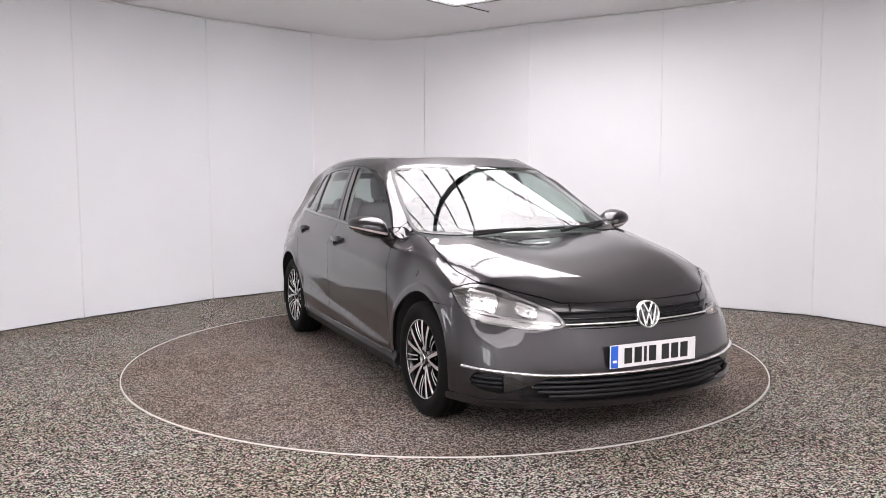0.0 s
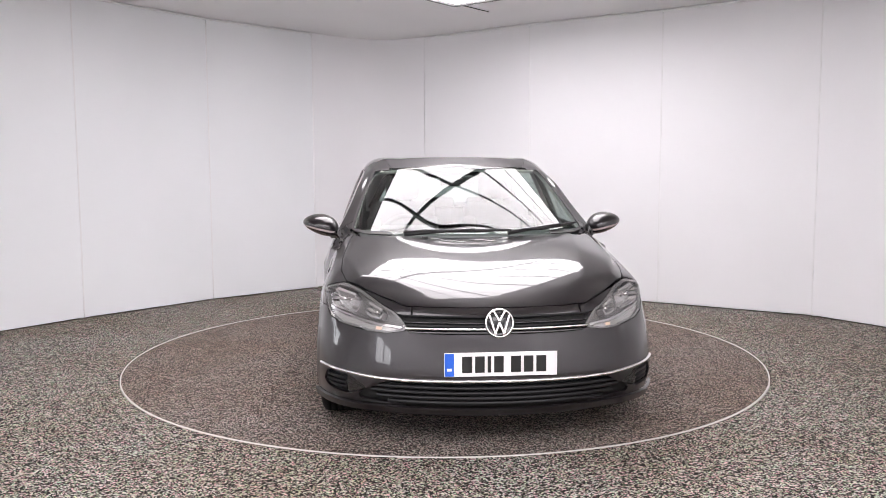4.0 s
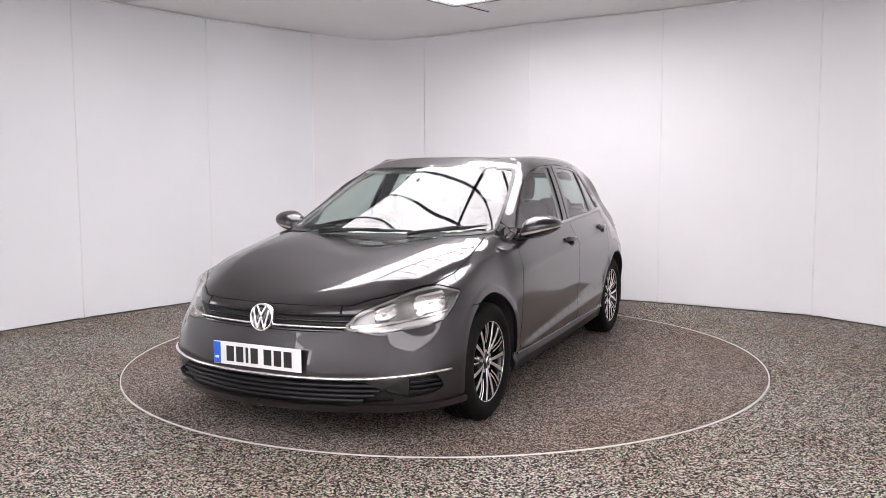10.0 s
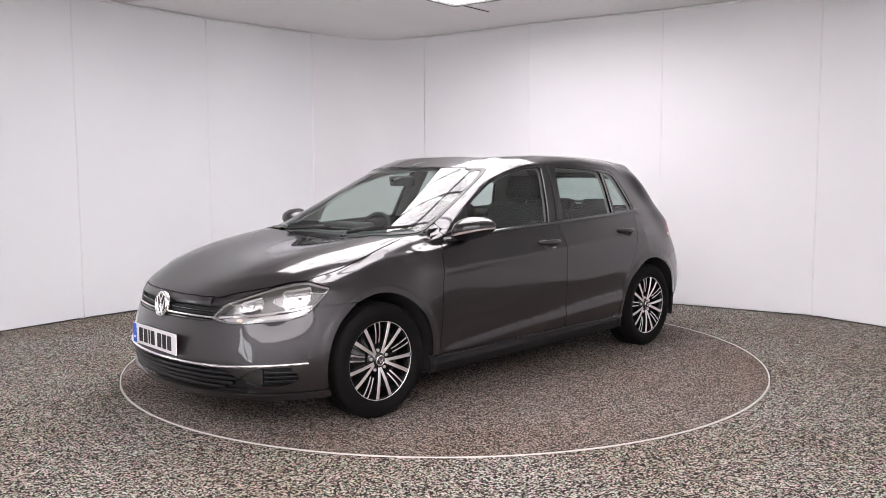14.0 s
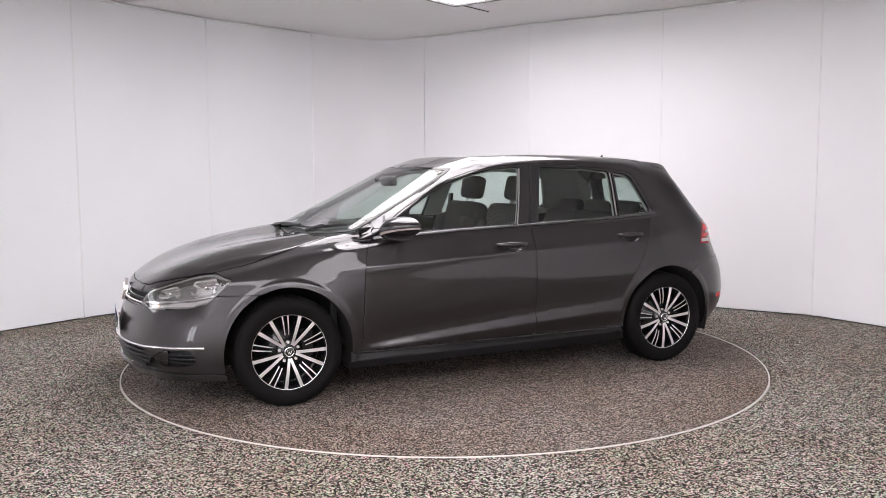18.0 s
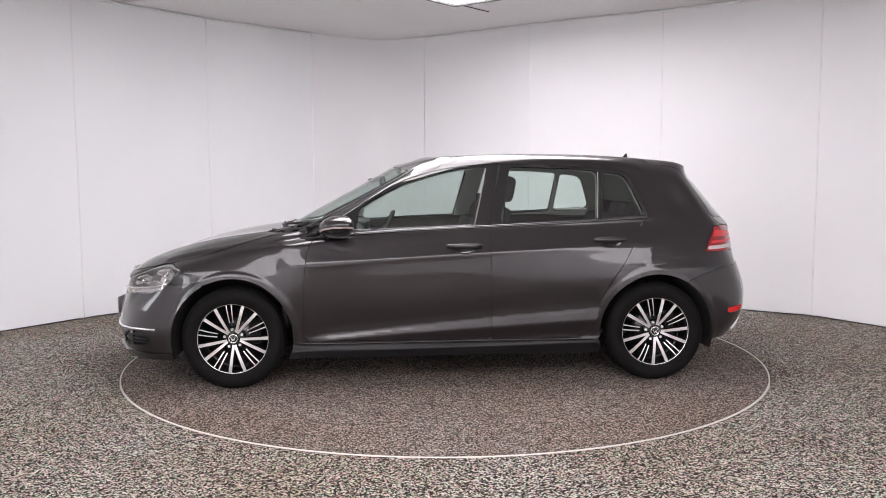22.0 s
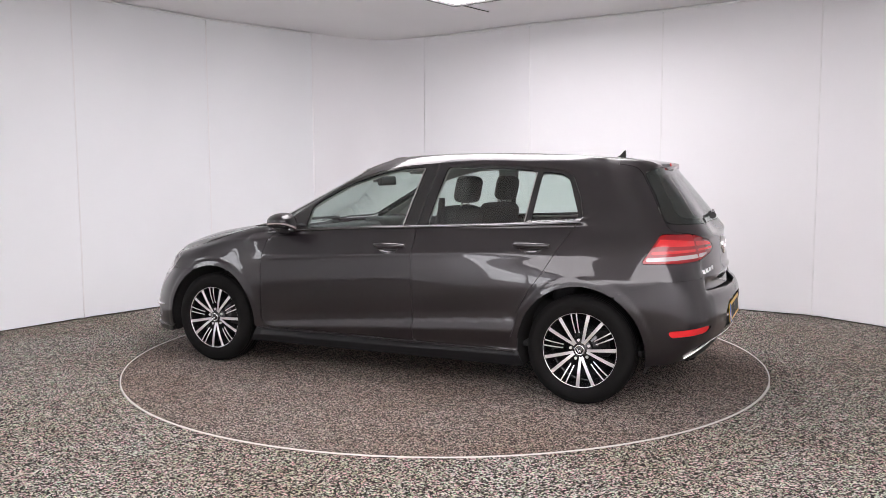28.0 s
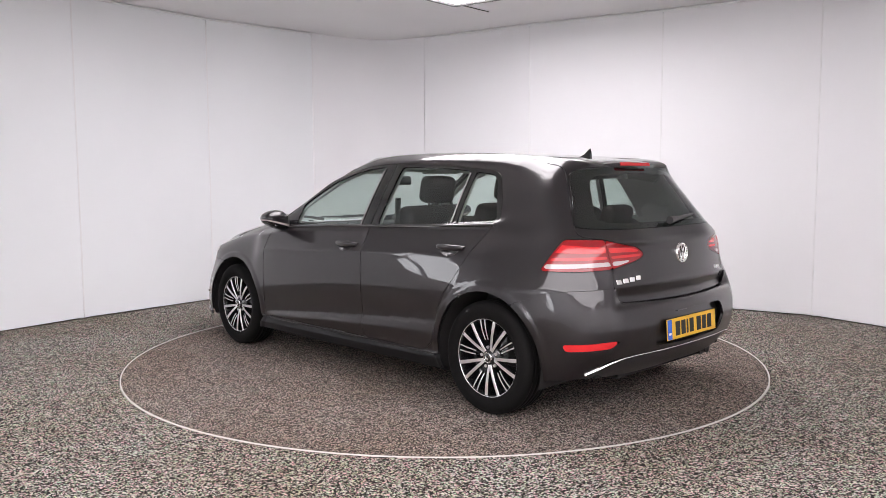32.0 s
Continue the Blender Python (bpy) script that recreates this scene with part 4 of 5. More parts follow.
def across(y, zs, n=41):
    """A path over the car's width with heights given at (|y|, z) pairs."""
    return [(u, float(line_at(abs(u), zs))) for u in np.linspace(-y, y, n)]


def but(name, *others):
    return inter(F[name], *[-F[o] for o in others])


# outer skin
GLASS = ("windscreen", "rear_window", "dlo", "cowl")
panel("bonnet", but("bonnet", "headlight", "grille", "windscreen", "cowl"), PAINT, "glossy dark grey bonnet", gap=0.0032)
panel("windscreen", F["windscreen"], PANE, "clear green-tinted windscreen", depth=0.005)
panel("windscreen_trim", inter(F["windscreen"], -F["windscreen"] - 0.013, .47 - PY), BLACK_SATIN, "black windscreen edge trim", True, gap=0.0, depth=0.006, offset=0.003)
panel("cowl", but("cowl", "windscreen", "bonnet"), BLACK_SATIN, "black plastic cowl", offset=-0.012)
panel("roof", but("roof", *GLASS, "tailgate"), PAINT, "dark grey roof", gap=0.001)
front_bumper = panel("front_bumper", but("front_bumper", "bonnet", "headlight", "grille", "intake", "duct", "arch", "front_lip"), PAINT, "dark grey front bumper")
panel("front_lip", inter(but("front_lip", "arch"), 0.194 - PZ), PAINT, "dark grey lower lip", gap=0.001, offset=0.016)
panel("front_underside", inter(but("front_lip", "arch"), PZ - 0.194), GRILLE_BLACK, "dull black lower edge", gap=0.001, offset=-0.035)
wings = panel("front_wing", but("wing", "front_bumper", "bonnet", "headlight", "front_door", "arch", "sill", *GLASS), PAINT, "", True)
front_doors = panel("front_door", but("front_door", "dlo", "arch", "sill", "cup"), PAINT, "", True)
rear_doors = panel("rear_door", but("rear_door", "dlo", "arch", "sill", "cup"), PAINT, "", True)
# the sill's shade and dark floor reflection are put into a black colour
panel("sill", but("sill", "arch"), GRILLE_BLACK, "lower sill, coloured black for the dark floor it mirrors", True, gap=0.001, offset=-0.022)
for side in (1, -1):
    sweep("sill_strip", SIDE_SKIN, [(x, .276) for x in np.linspace(-.93, .93, 41)], half_round(.006, .007), PAINT, car, "dark grey sill edge", side)
rest = inter(-F["arch"], *[-F[k] for k in ("bonnet", "roof", "front_bumper", "rear_bumper", "front_door", "rear_door", "sill", "wing", "tailgate", "tail_lamp", "headlight", "front_lip", "diffuser", *GLASS)])
panel("side_panel", rest, PAINT, "", True, gap=0.0012)
tailgate = panel("tailgate", but("tailgate", "rear_window", "lamp_inner", "lamp_outer"), PAINT, "dark grey tailgate")
rear_window = panel("rear_window", F["rear_window"], PANE_DARK, "dark tinted rear window with a black border", depth=0.005)
clear = inside(both([(0, 1.315), (.36, 1.305), (.435, 1.270), (.535, 1.085), (.525, 1.060), (.41, 1.052), (0, 1.048)]), PY, PZ, 2)
panel("window_border", inter(F["rear_window"], -clear), BLACK_GLOSS, "black glass border", gap=0.001, depth=0.004, offset=-0.007, parents=rear_window)
rear_bumper = panel("rear_bumper", inter(-F["tailgate"] + np.where(PZ < .70, .010, 0), F["rear_bumper"], *[-F[k] for k in ("arch", "reflector", "recess", "diffuser", "tail_lamp")]), PAINT, "dark grey rear bumper", gap=0.0008, offset=.0005 + .0115 * np.clip((.68 - PY) / .12, 0, 1))
panel("diffuser", but("diffuser", "arch", "recess"), BLACK_SATIN, "satin black rear diffuser", gap=0.001, offset=-0.006)
panel("plate_recess", but("recess", "diffuser"), PAINT, "", gap=0.0, offset=-0.022)

# side windows: black frames with the panes let in
frames = panel("window_frame", but("dlo", "front_glass", "rear_glass", "quarter_glass"), BLACK_GLOSS, "gloss black window surround", True, gap=0.001, offset=-0.002)
panel("front_door_glass", F["front_glass"], PANE, "green-tinted side glass", True, gap=-0.003, depth=0.004, offset=-0.006)
panel("rear_door_glass", F["rear_glass"], PANE, "green-tinted side glass", True, gap=-0.003, depth=0.004, offset=-0.006)
panel("quarter_glass", F["quarter_glass"], PANE, "green-tinted side glass", True, gap=-0.003, depth=0.004, offset=-0.006)
BELT = [(-1.285, 1.033), (-.80, 1.006), (-.27, .985), (.25, .965), (.60, .943), (.80, .928)]
for side in (1, -1):
    path = [(x, float(line_at(x, BELT))) for x in np.linspace(-1.283, .79, 60)]
    sweep("belt_strip", SIDE_SKIN, path, [(-.006, .013), (.001, .013), (.010, .002), (.012, -.006), (.009, -.010), (-.004, -.011)], STRIP, car, "glossy dark belt line strip", side)
# the thin channel between the rear door pane and the quarter pane
post = inter(np.abs(PX + 1.003 + 0.11 * (1.18 - PZ) * -1 + 0.0) - 0.009, F["dlo"] + 0.012)
panel("window_post", post, BLACK_GLOSS, "slim black window post", True, gap=0.0, depth=0.006, offset=0.001)
centre = line_at(PZ, [(0.98, -.262), (1.37, -.348)])
seam = inter(np.abs(PX - centre) - 0.006, F["dlo"] + 0.006)
panel("pillar_strip", seam, VOID, "dark door gap on the pillar", True, gap=0.0, depth=0.002, offset=-0.0005)

for side in (1, -1):
    for name, line in (("pillar_seal", [(-.170, .992), (-.196, 1.09), (-.228, 1.22), (-.258, 1.345)]), ("post_seal", [(-.958, 1.030), (-.968, 1.12), (-.980, 1.22), (-.990, 1.315)])):
        path = [(float(line_at(z, [(q, p) for p, q in line])), z) for z in np.linspace(line[0][1], line[-1][1], 14)]
        pts = []
        for x, z in path:
            p, n = SIDE_SKIN(x, z)
            p = p + .003 * n
            pts.append((p[0], side * p[1], p[2]))
        part(name, tube(pts, .0042, 6), SEAL, car, "satin grey window seal")

# tail lamps in layers
outer_lamps = panel("tail_lamp", F["lamp_outer"], LAMP_DEEP, "red tail lamp with a pale reversing strip", True, depth=0.02)
inner_lamps = panel("boot_lamp", F["lamp_inner"], LAMP_DEEP, "red inner tail lamp", True, depth=0.02)


def lamp_layer(name, lo, hi, mat, edge=0.016):
    z0 = line_at(PW, [(.35, lo[0]), (1.15, lo[1])])
    z1 = line_at(PW, [(.35, hi[0]), (1.15, hi[1])])
    for key, owner in (("lamp_outer", outer_lamps), ("lamp_inner", inner_lamps)):
        panel(name, inter(F[key] + edge, z0 - PZ, PZ - z1), mat, "", True, gap=0.0, depth=0.004, offset=0.002, parents=owner)


lamp_layer("reversing_strip", (.845, .824), (.866, .846), LAMP_WHITE, 0.010)
lamp_layer("light_bar", (.880, .862), (.893, .878), LAMP_RED)
lamp_layer("upper_light_bar", (.902, .905), (.918, .950), LAMP_RED, 0.012)
panel("reflector", F["reflector"], LAMP_RED, "red bumper reflector", True, gap=0.001, depth=0.012)

# chrome lines on the bumpers
sweep("chrome_line", REAR_SKIN, across(.715, [(0, .386), (.45, .380), (.55, .373), (.63, .352), (.70, .306), (.72, .290)], 61), half_round(.0050, .014), CHROME, car, "slim chrome bumper line")
sweep("chrome_line", FRONT_SKIN, across(.842, [(0, .356), (.43, .354), (.56, .356), (.695, .366), (.80, .372), (.9, .374)], 61), half_round(.0085, .011), CHROME, car, "slim chrome bumper line")

# dark inner shell behind the gaps, then the cabin lining
everything = inter(-F["arch"], -F["headlight"], *[-F[k] for k in GLASS])
panel("inner_shell", inter(everything, PZ - 1.00), VOID, "dark inner body shell", gap=0.012, depth=0.004, offset=-0.030)
lining = inter(0.99 - PZ, *[-F[k] for k in ("windscreen", "rear_window", "front_glass", "rear_glass", "quarter_glass")])
panel("headliner", lining, HEADLINER, "pale grey roof lining and pillar trim", gap=0.004, depth=0.004, offset=-0.034)
card = inter(PZ - 0.985, 0.25 - PZ, PX - 0.95, -1.55 - PX, 0.6 - PY, 0.385 - arch_r(PX, PZ))
panel("door_card", card, CABIN, "black inner door trim", True, gap=0.0, depth=0.004, offset=-0.075)


# ---- wheels ----
WHEEL_X, WHEEL_Y, WHEEL_Z, TYRE_R = 1.3185, 0.765, 0.3115, 0.3125


def spoke_mesh(name, inner, outer, w_in, w_out, y_in, y_out, depth=0.03):
    """A tapered spoke between two points (radius, degrees), bright on its face and dark on its flanks."""
    p = [Vector((r * math.cos(radians(a)), 0, r * math.sin(radians(a)))) for r, a in (inner, outer)]
    d = (p[1] - p[0]).normalized()
    s = Vector((-d.z, 0, d.x))
    v, f = [], []
    n = 4
    for k in range(n + 1):
        t = k / n
        c = p[0].lerp(p[1], t)
        w = w_in + (w_out - w_in) * t
        y = y_in + (y_out - y_in) * t + 0.006 * math.sin(math.pi * t)
        for off, yy in ((-0.62, y - depth), (-0.5, y - 0.002), (-0.42, y), (0.42, y), (0.5, y - 0.002), (0.62, y - depth)):
            q = c + s * (w * off)
            v.append((q.x, yy, q.z))
    for k in range(n):
        for j in range(5):
            a = k * 6 + j
            f.append((a, a + 1, a + 7, a + 6))
    f.append(tuple(range(6)))
    f.append(tuple(range(n * 6, n * 6 + 6)[::-1]))
    me = bpy.data.meshes.new(name)
    me.from_pydata(v, [], f)
    me.materials.append(ALLOY)
    me.materials.append(ALLOY_DARK)
    for q in me.polygons:
        q.material_index = 0 if q.index < n * 5 and q.index % 5 in (1, 2, 3) else 1
    me.update()
    return me


def build_wheel():
    v, f = turned([(.060, .030), (.075, .020), (.19, -.03), (.200, -.06), (.198, .02), (.203, .070), (.209, .082), (.2115, .0875)], 64)
    wheel = link_mesh("wheel", v, f, ALLOY_DARK, car, "ten-spoke black and silver alloy wheel")
    v, f = turned([(.2115, .0870), (.2135, .0895), (.2195, .0895), (.2225, .086), (.222, .080)], 72)
    link_mesh("rim_lip", v, f, ALLOY, wheel, "bright machined rim edge")
    prof = [(.206, .078), (.216, .092), (.226, .0955), (.232, .0965), (.236, .0990), (.254, .1035), (.272, .1030), (.286, .0995), (.291, .0960), (.302, .088), (.309, .077), (.3118, .064)]
    groove = [(.312, .058), (.305, .056), (.305, .050), (.312, .048), (.3125, .022), (.305, .020), (.305, .013), (.3125, .011)]
    prof = prof + groove + [(r, -h) for r, h in reversed(groove)] + [(r, -h) for r, h in reversed(prof)]
    v, f = turned(prof, 72)
    link_mesh("tyre", v, f, RUBBER, wheel, "black rubber tyre")
    v, f = turned([(.055, .012), (.075, .010), (.078, -.012), (.145, -.014), (.148, -.020), (.148, -.034), (.08, -.036)], 48)
    link_mesh("brake_disc", v, f, DISC, wheel, "rusty steel brake disc")
    part("brake_caliper", boxed(0.07, 0.05, 0.16, pose(-0.118, -0.01, 0.03), 0.012), LINER, wheel)
    v, f = turned([(0.0, .0865), (.018, .086), (.024, .083), (.0285, .0815), (.0315, .079), (.033, .070), (.050, .066), (.066, .060), (.072, .040)], 40)
    link_mesh("hub", v, f, ALLOY_DARK, wheel)
    v, f = turned([(.0225, .0845), (.025, .0865), (.0285, .0855), (.0295, .081)], 40)
    link_mesh("cap_ring", v, f, CHROME, wheel)
    for k, (x0, z0, x1, z1) in enumerate(((-.014, .012, -.005, -.014), (-.005, -.014, 0, .002), (0, .002, .005, -.014), (.005, -.014, .014, .012))):
        part("cap_bar", tube([(x0, .0865, z0), (x1, .0865, z1)], .0022, 6), CHROME, wheel)
    thick = (spoke_mesh("spoke", (.040, 5), (.2125, 12.4), .016, .021, .072, .084), spoke_mesh("spoke", (.040, -5), (.2125, -12.4), .016, .021, .072, .084))
    thin = (spoke_mesh("thin_spoke", (.098, 6.0), (.2125, 4.3), .0070, .0085, .070, .083, .022), spoke_mesh("thin_spoke", (.098, -6.0), (.2125, -4.3), .0070, .0085, .070, .083, .022))
    for k in range(5):
        for me, at in [(m, 72 * k + 48) for m in thick] + [(m, 72 * k + 12) for m in thin]:
            o = new(me.name.split(".")[0], me)
            o.parent = wheel
            o.matrix_basis = pose(0, 0, 0, 0, -at, 0)
        a = radians(72 * k + 12)
        bm = bmesh.new()
        bmesh.ops.create_cone(bm, cap_ends=True, segments=6, radius1=.009, radius2=.008, depth=.02, matrix=pose(.056 * math.cos(a), .062, .056 * math.sin(a), 90))
        part("wheel_bolt", bm, ALLOY, wheel)
    return wheel


def place(ob, m):
    ob.matrix_basis = m
    return ob


first_wheel = place(build_wheel(), pose(WHEEL_X, WHEEL_Y, WHEEL_Z))
for x, y, turn, spin in ((-WHEEL_X, WHEEL_Y, 0, 4), (WHEEL_X, -WHEEL_Y, 180, 20), (-WHEEL_X, -WHEEL_Y, 180, -25)):
    copy_thing(first_wheel, pose(x, y, WHEEL_Z, 0, 0, turn) @ pose(0, 0, 0, 0, spin, 0))


def arch_liner(x, side):
    v, f = [], []
    n, r = 36, 0.372
    for k in range(n + 1):
        a = radians(-18 + 216 * k / n)
        for rr, y in ((r + .002, .852), (r, .83), (r, .50), (.10, .47)):
            v.append((x + rr * math.cos(a), side * y, .315 + rr * math.sin(a)))
    for k in range(n):
        for j in range(3):
            a = k * 4 + j
            f.append((a, a + 1, a + 5, a + 4))
    link_mesh("arch_liner", v, f, LINER, car, "black wheel arch liner")


for x in (WHEEL_X, -WHEEL_X):
    for side in (1, -1):
        arch_liner(x, side)

# underside
for sx, sy, sz, x, z in ((1.92, 1.60, .03, 0, .185), (1.05, .92, .03, 1.46, .19), (.95, .92, .03, -1.42, .24)):
    part("underbody", boxed(sx, sy, sz, pose(x, 0, z), .01), LINER, car, "black underbody tray")
part("front_undertray", boxed(.30, 1.20, .02, pose(1.82, 0, .205), .008), LINER, car)
part("rear_undertray", boxed(.22, 1.30, .02, pose(-1.78, 0, .27), .008), LINER, car)
for y in (.66, -.66):
    part("sill_tray", boxed(1.85, .24, .03, pose(0, y, .183), .008), LINER, car)
for k in (0, 1):
    part("exhaust", tube([(-1.70, -.50 + .07 * k, .255), (-1.90, -.50 + .07 * k, .245)], .026, 16), BLACK_SATIN, car, "dark exhaust pipe")


# ---- front: grille, intake, lamps, badge, plate ----
def band(field, z, half, edge=0.0):
    return inter(field + edge, np.abs(PZ - z) - half)


panel("grille_back", F["grille"], VOID, "dark grille opening", gap=-0.004, depth=0.01, offset=-0.032)
for z, w, out, back, mat, label, wide in ((.652, .0100, -.008, -.03, GRILLE_BLACK, "black grille slat", .452), (.6165, .0022, -.006, -.03, STRIP, "thin glossy grille slat", .444), (.604, .0060, -.012, -.03, GRILLE_BLACK, "gloss black grille slat", .438), (.572, .0055, -.004, -.03, BLACK_GLOSS, "gloss black grille slat", .418)):
    sweep("grille_slat", FRONT_SKIN, [(y, z) for y in np.linspace(-wide, wide, 33)], bar_profile(w, out, back), mat, car, label)
sweep("grille_chrome", FRONT_SKIN, [(y, .588) for y in np.linspace(-.432, .432, 33)], half_round(.0068, .009), CHROME, car, "chrome grille bar")
panel("intake_back", F["intake"], VOID, "dark lower air intake", gap=-0.004, depth=0.01, offset=-0.045)
for z, wide in ((.244, .520), (.270, .572), (.296, .600), (.322, .615)):
    sweep("intake_slat", FRONT_SKIN, [(y, z) for y in np.linspace(-wide, wide, 37)], [(-.045, .004), (-.022, .010), (-.006, .004), (-.002, -.004), (-.004, -.009), (-.045, -.010)], GRILLE_BLACK, car, "dull black intake slat")
panel("duct_back", F["duct"], VOID, "", True, gap=-0.003, depth=0.01, offset=-0.035)
for z, end in ((.284, -1.02), (.307, -.995), (.330, -1.01)):
    for side in (1, -1):
        sweep("duct_slat", DUCT_SKIN, [(u, z) for u in np.linspace(-1.24, end, 12)], bar_profile(.0065, -.012, -.033), GRILLE_BLACK, car, "", side)
panel("duct_blade", inter(F["duct"], PU + 1.25), BLACK_GLOSS, "", True, gap=0.0, depth=0.02, offset=-0.012)

# headlamps: clear lens over a grey bowl with bright reflectors
lenses = panel("headlamp", F["headlight"], PANE_LENS, "clear headlamp with bright reflectors inside", True, depth=0.004)
panel("housing", F["headlight"], HOUSING_DARK, "", True, gap=0.001, depth=0.004, offset=-0.055, parents=lenses)
panel("housing_edge", inter(F["headlight"], -F["headlight"] - 0.012), HOUSING_DARK, "", True, gap=0.0005, depth=0.05, offset=-0.004, parents=lenses)
DRL = line_at(PU, [(-1.66, .585), (-1.50, .598), (-1.30, .610), (-1.10, .625), (-.92, .648), (-.80, .66)])
panel("light_strip", inter(F["headlight"] + .012, np.abs(PZ - DRL) - .0055), REFLECTOR, "bright light strip", True, gap=0.0, depth=0.03, offset=-0.010, parents=lenses)
panel("lower_bowl", inter(F["headlight"] + .010, PZ - DRL + .006), HOUSING, "", True, gap=0.0, depth=0.01, offset=-0.020, parents=lenses)
for poly in ([(-1.445, .618), (-1.435, .668), (-1.262, .699), (-1.288, .634)], [(-1.138, .637), (-1.148, .722), (-.925, .752), (-.935, .652)]):
    bowl = inside(poly, PU, PZ, 1)
    bowl = inter(bowl, 1.45 - PX, F["headlight"] + .012)
    panel("reflector_frame", inter(bowl, -bowl - 0.010), HOUSING, "", True, gap=0.0, depth=0.045, offset=-0.012, parents=lenses)
    panel("reflector_bowl", bowl, REFLECTOR, "", True, gap=0.002, depth=0.01, offset=-0.050, parents=lenses)
    cu, cz = np.mean([q[0] for q in poly]), np.mean([q[1] for q in poly])
    k = int(np.argmin((PU - cu) ** 2 + (PZ - cz) ** 2 + np.where(PX > 1.5, 0, 9)))
    for side, owner in ((1, lenses[0]), (-1, lenses[1])):
        c = POS[k] - 0.036 * NOR[k]
        bm = bmesh.new()
        bmesh.ops.create_uvsphere(bm, u_segments=14, v_segments=8, radius=0.011, matrix=Matrix.Translation((c[0], side * c[1], c[2])))
        part("bulb", bm, CHROME, owner, smooth=True)
turn_lamp = inter(F["headlight"] + .014, np.abs(PU + 1.44) - .03, np.abs(PZ - DRL + .018) - .008)
panel("indicator", turn_lamp, LAMP_AMBER, "pale amber indicator", True, gap=0.0, depth=0.006, offset=-0.016, parents=lenses)


def badge(name, at, radius):
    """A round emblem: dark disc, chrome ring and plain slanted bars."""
    v, f = turned([(0.0, .004), (radius * .86, .004), (radius * .88, -.012)], 40)
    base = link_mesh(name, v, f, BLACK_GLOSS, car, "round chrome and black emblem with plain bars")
    base.matrix_basis = at
    v, f = turned([(radius * .84, .003), (radius * .87, .010), (radius * .95, .011), (radius, .005), (radius, -.012)], 48)
    link_mesh("ring", v, f, CHROME, base)
    r = radius
    for x0, z0, x1, z1 in ((-.66, .50, -.30, -.74), (-.30, -.74, 0, .02), (0, .02, .30, -.74), (.30, -.74, .66, .50), (-.36, .76, -.02, .16), (.36, .76, .02, .16)):
        d = Vector((x1 - x0, 0, z1 - z0)) * r
        m = Matrix.Translation(((x0 + x1) / 2 * r, .006, (z0 + z1) / 2 * r)) @ Matrix.Rotation(-math.atan2(d.z, d.x), 4, "Y")
        part("bar", boxed(d.length + .08 * r, .010, .155 * r, m, .002), CHROME, base)


badge("front_emblem", pose(float(FRONT_SKIN(0, .618)[0][0]) + .012, 0, .618) @ pose(0, 0, 0, 0, 0, -90) @ pose(0, 0, 0, 8, 0, 0), .069)
badge("rear_emblem", pose(float(REAR_SKIN(0, .872)[0][0]) - .001, 0, .872) @ pose(0, 0, 0, 0, 0, 90) @ pose(0, 0, 0, 2, 0, 0), .056)


def number_plate(at, ground, frame_mat):
    """A plate with a blue band and one dark bar for each character."""
    plate = part("number_plate", boxed(.524, .006, .112, at, .0025), ground, car, "number plate with a blue band and plain dark bars")
    part("band", boxed(.042, .003, .106, at @ pose(-.238, -.0035, 0), .001), PLATE_BLUE, plate, "blue plate band")
    part("band_mark", boxed(.022, .002, .012, at @ pose(-.238, -.0052, -.022)), PLATE_WHITE, plate)
    x = -.180
    for w, gap in ((.046, .014), (.044, .014), (.016, .014), (.044, .034), (.046, .014), (.044, .014), (.046, 0)):
        part("dark_bar", boxed(w, .002, .076, at @ pose(x + w / 2, -.0040, 0), .0008), INK, plate)
        x += w + gap
    return plate


number_plate(pose(float(FRONT_SKIN(0, .437)[0][0]) + .012, 0, .437) @ pose(0, 0, 0, 0, 0, 90), PLATE_WHITE, BLACK_SATIN)
number_plate(pose(float(REAR_SKIN(0, .482)[0][0]) + .008, 0, .482) @ pose(0, 0, 0, 0, 0, -90) @ pose(0, 0, 0, -4, 0, 0), PLATE_YELLOW, BLACK_SATIN)
part("plate_lamp", boxed(.03, .10, .012, pose(-2.056, .12, .583), .003), BLACK_SATIN, car)


def on_skin(test, lift):
    """The skin point where the test is least, lifted along its normal."""
    k = int(np.argmin(test))
    return Vector(POS[k] + lift * NOR[k]), Vector(NOR[k])


def skin_blocks(name, spots, w, h, mat):
    for y, z in spots:
        p, n = REAR_SKIN(abs(y), z)
        p, n = Vector(p + .003 * n), Vector(n)
        s = 1 if y > 0 else -1
        at = Matrix.Translation((p.x, s * p.y, p.z)) @ Vector((n.x, s * n.y, n.z)).to_track_quat("Z", "Y").to_matrix().to_4x4()
        part(name, boxed(w, h, .005, at, .0012), mat, car)


skin_blocks("badge_block", [(.535, .752), (.492, .757), (.449, .762), (.406, .768)], .034, .024, CHROME)
skin_blocks("badge_block", [(-.420, .760), (-.462, .757), (-.504, .753)], .032, .020, CHROME)

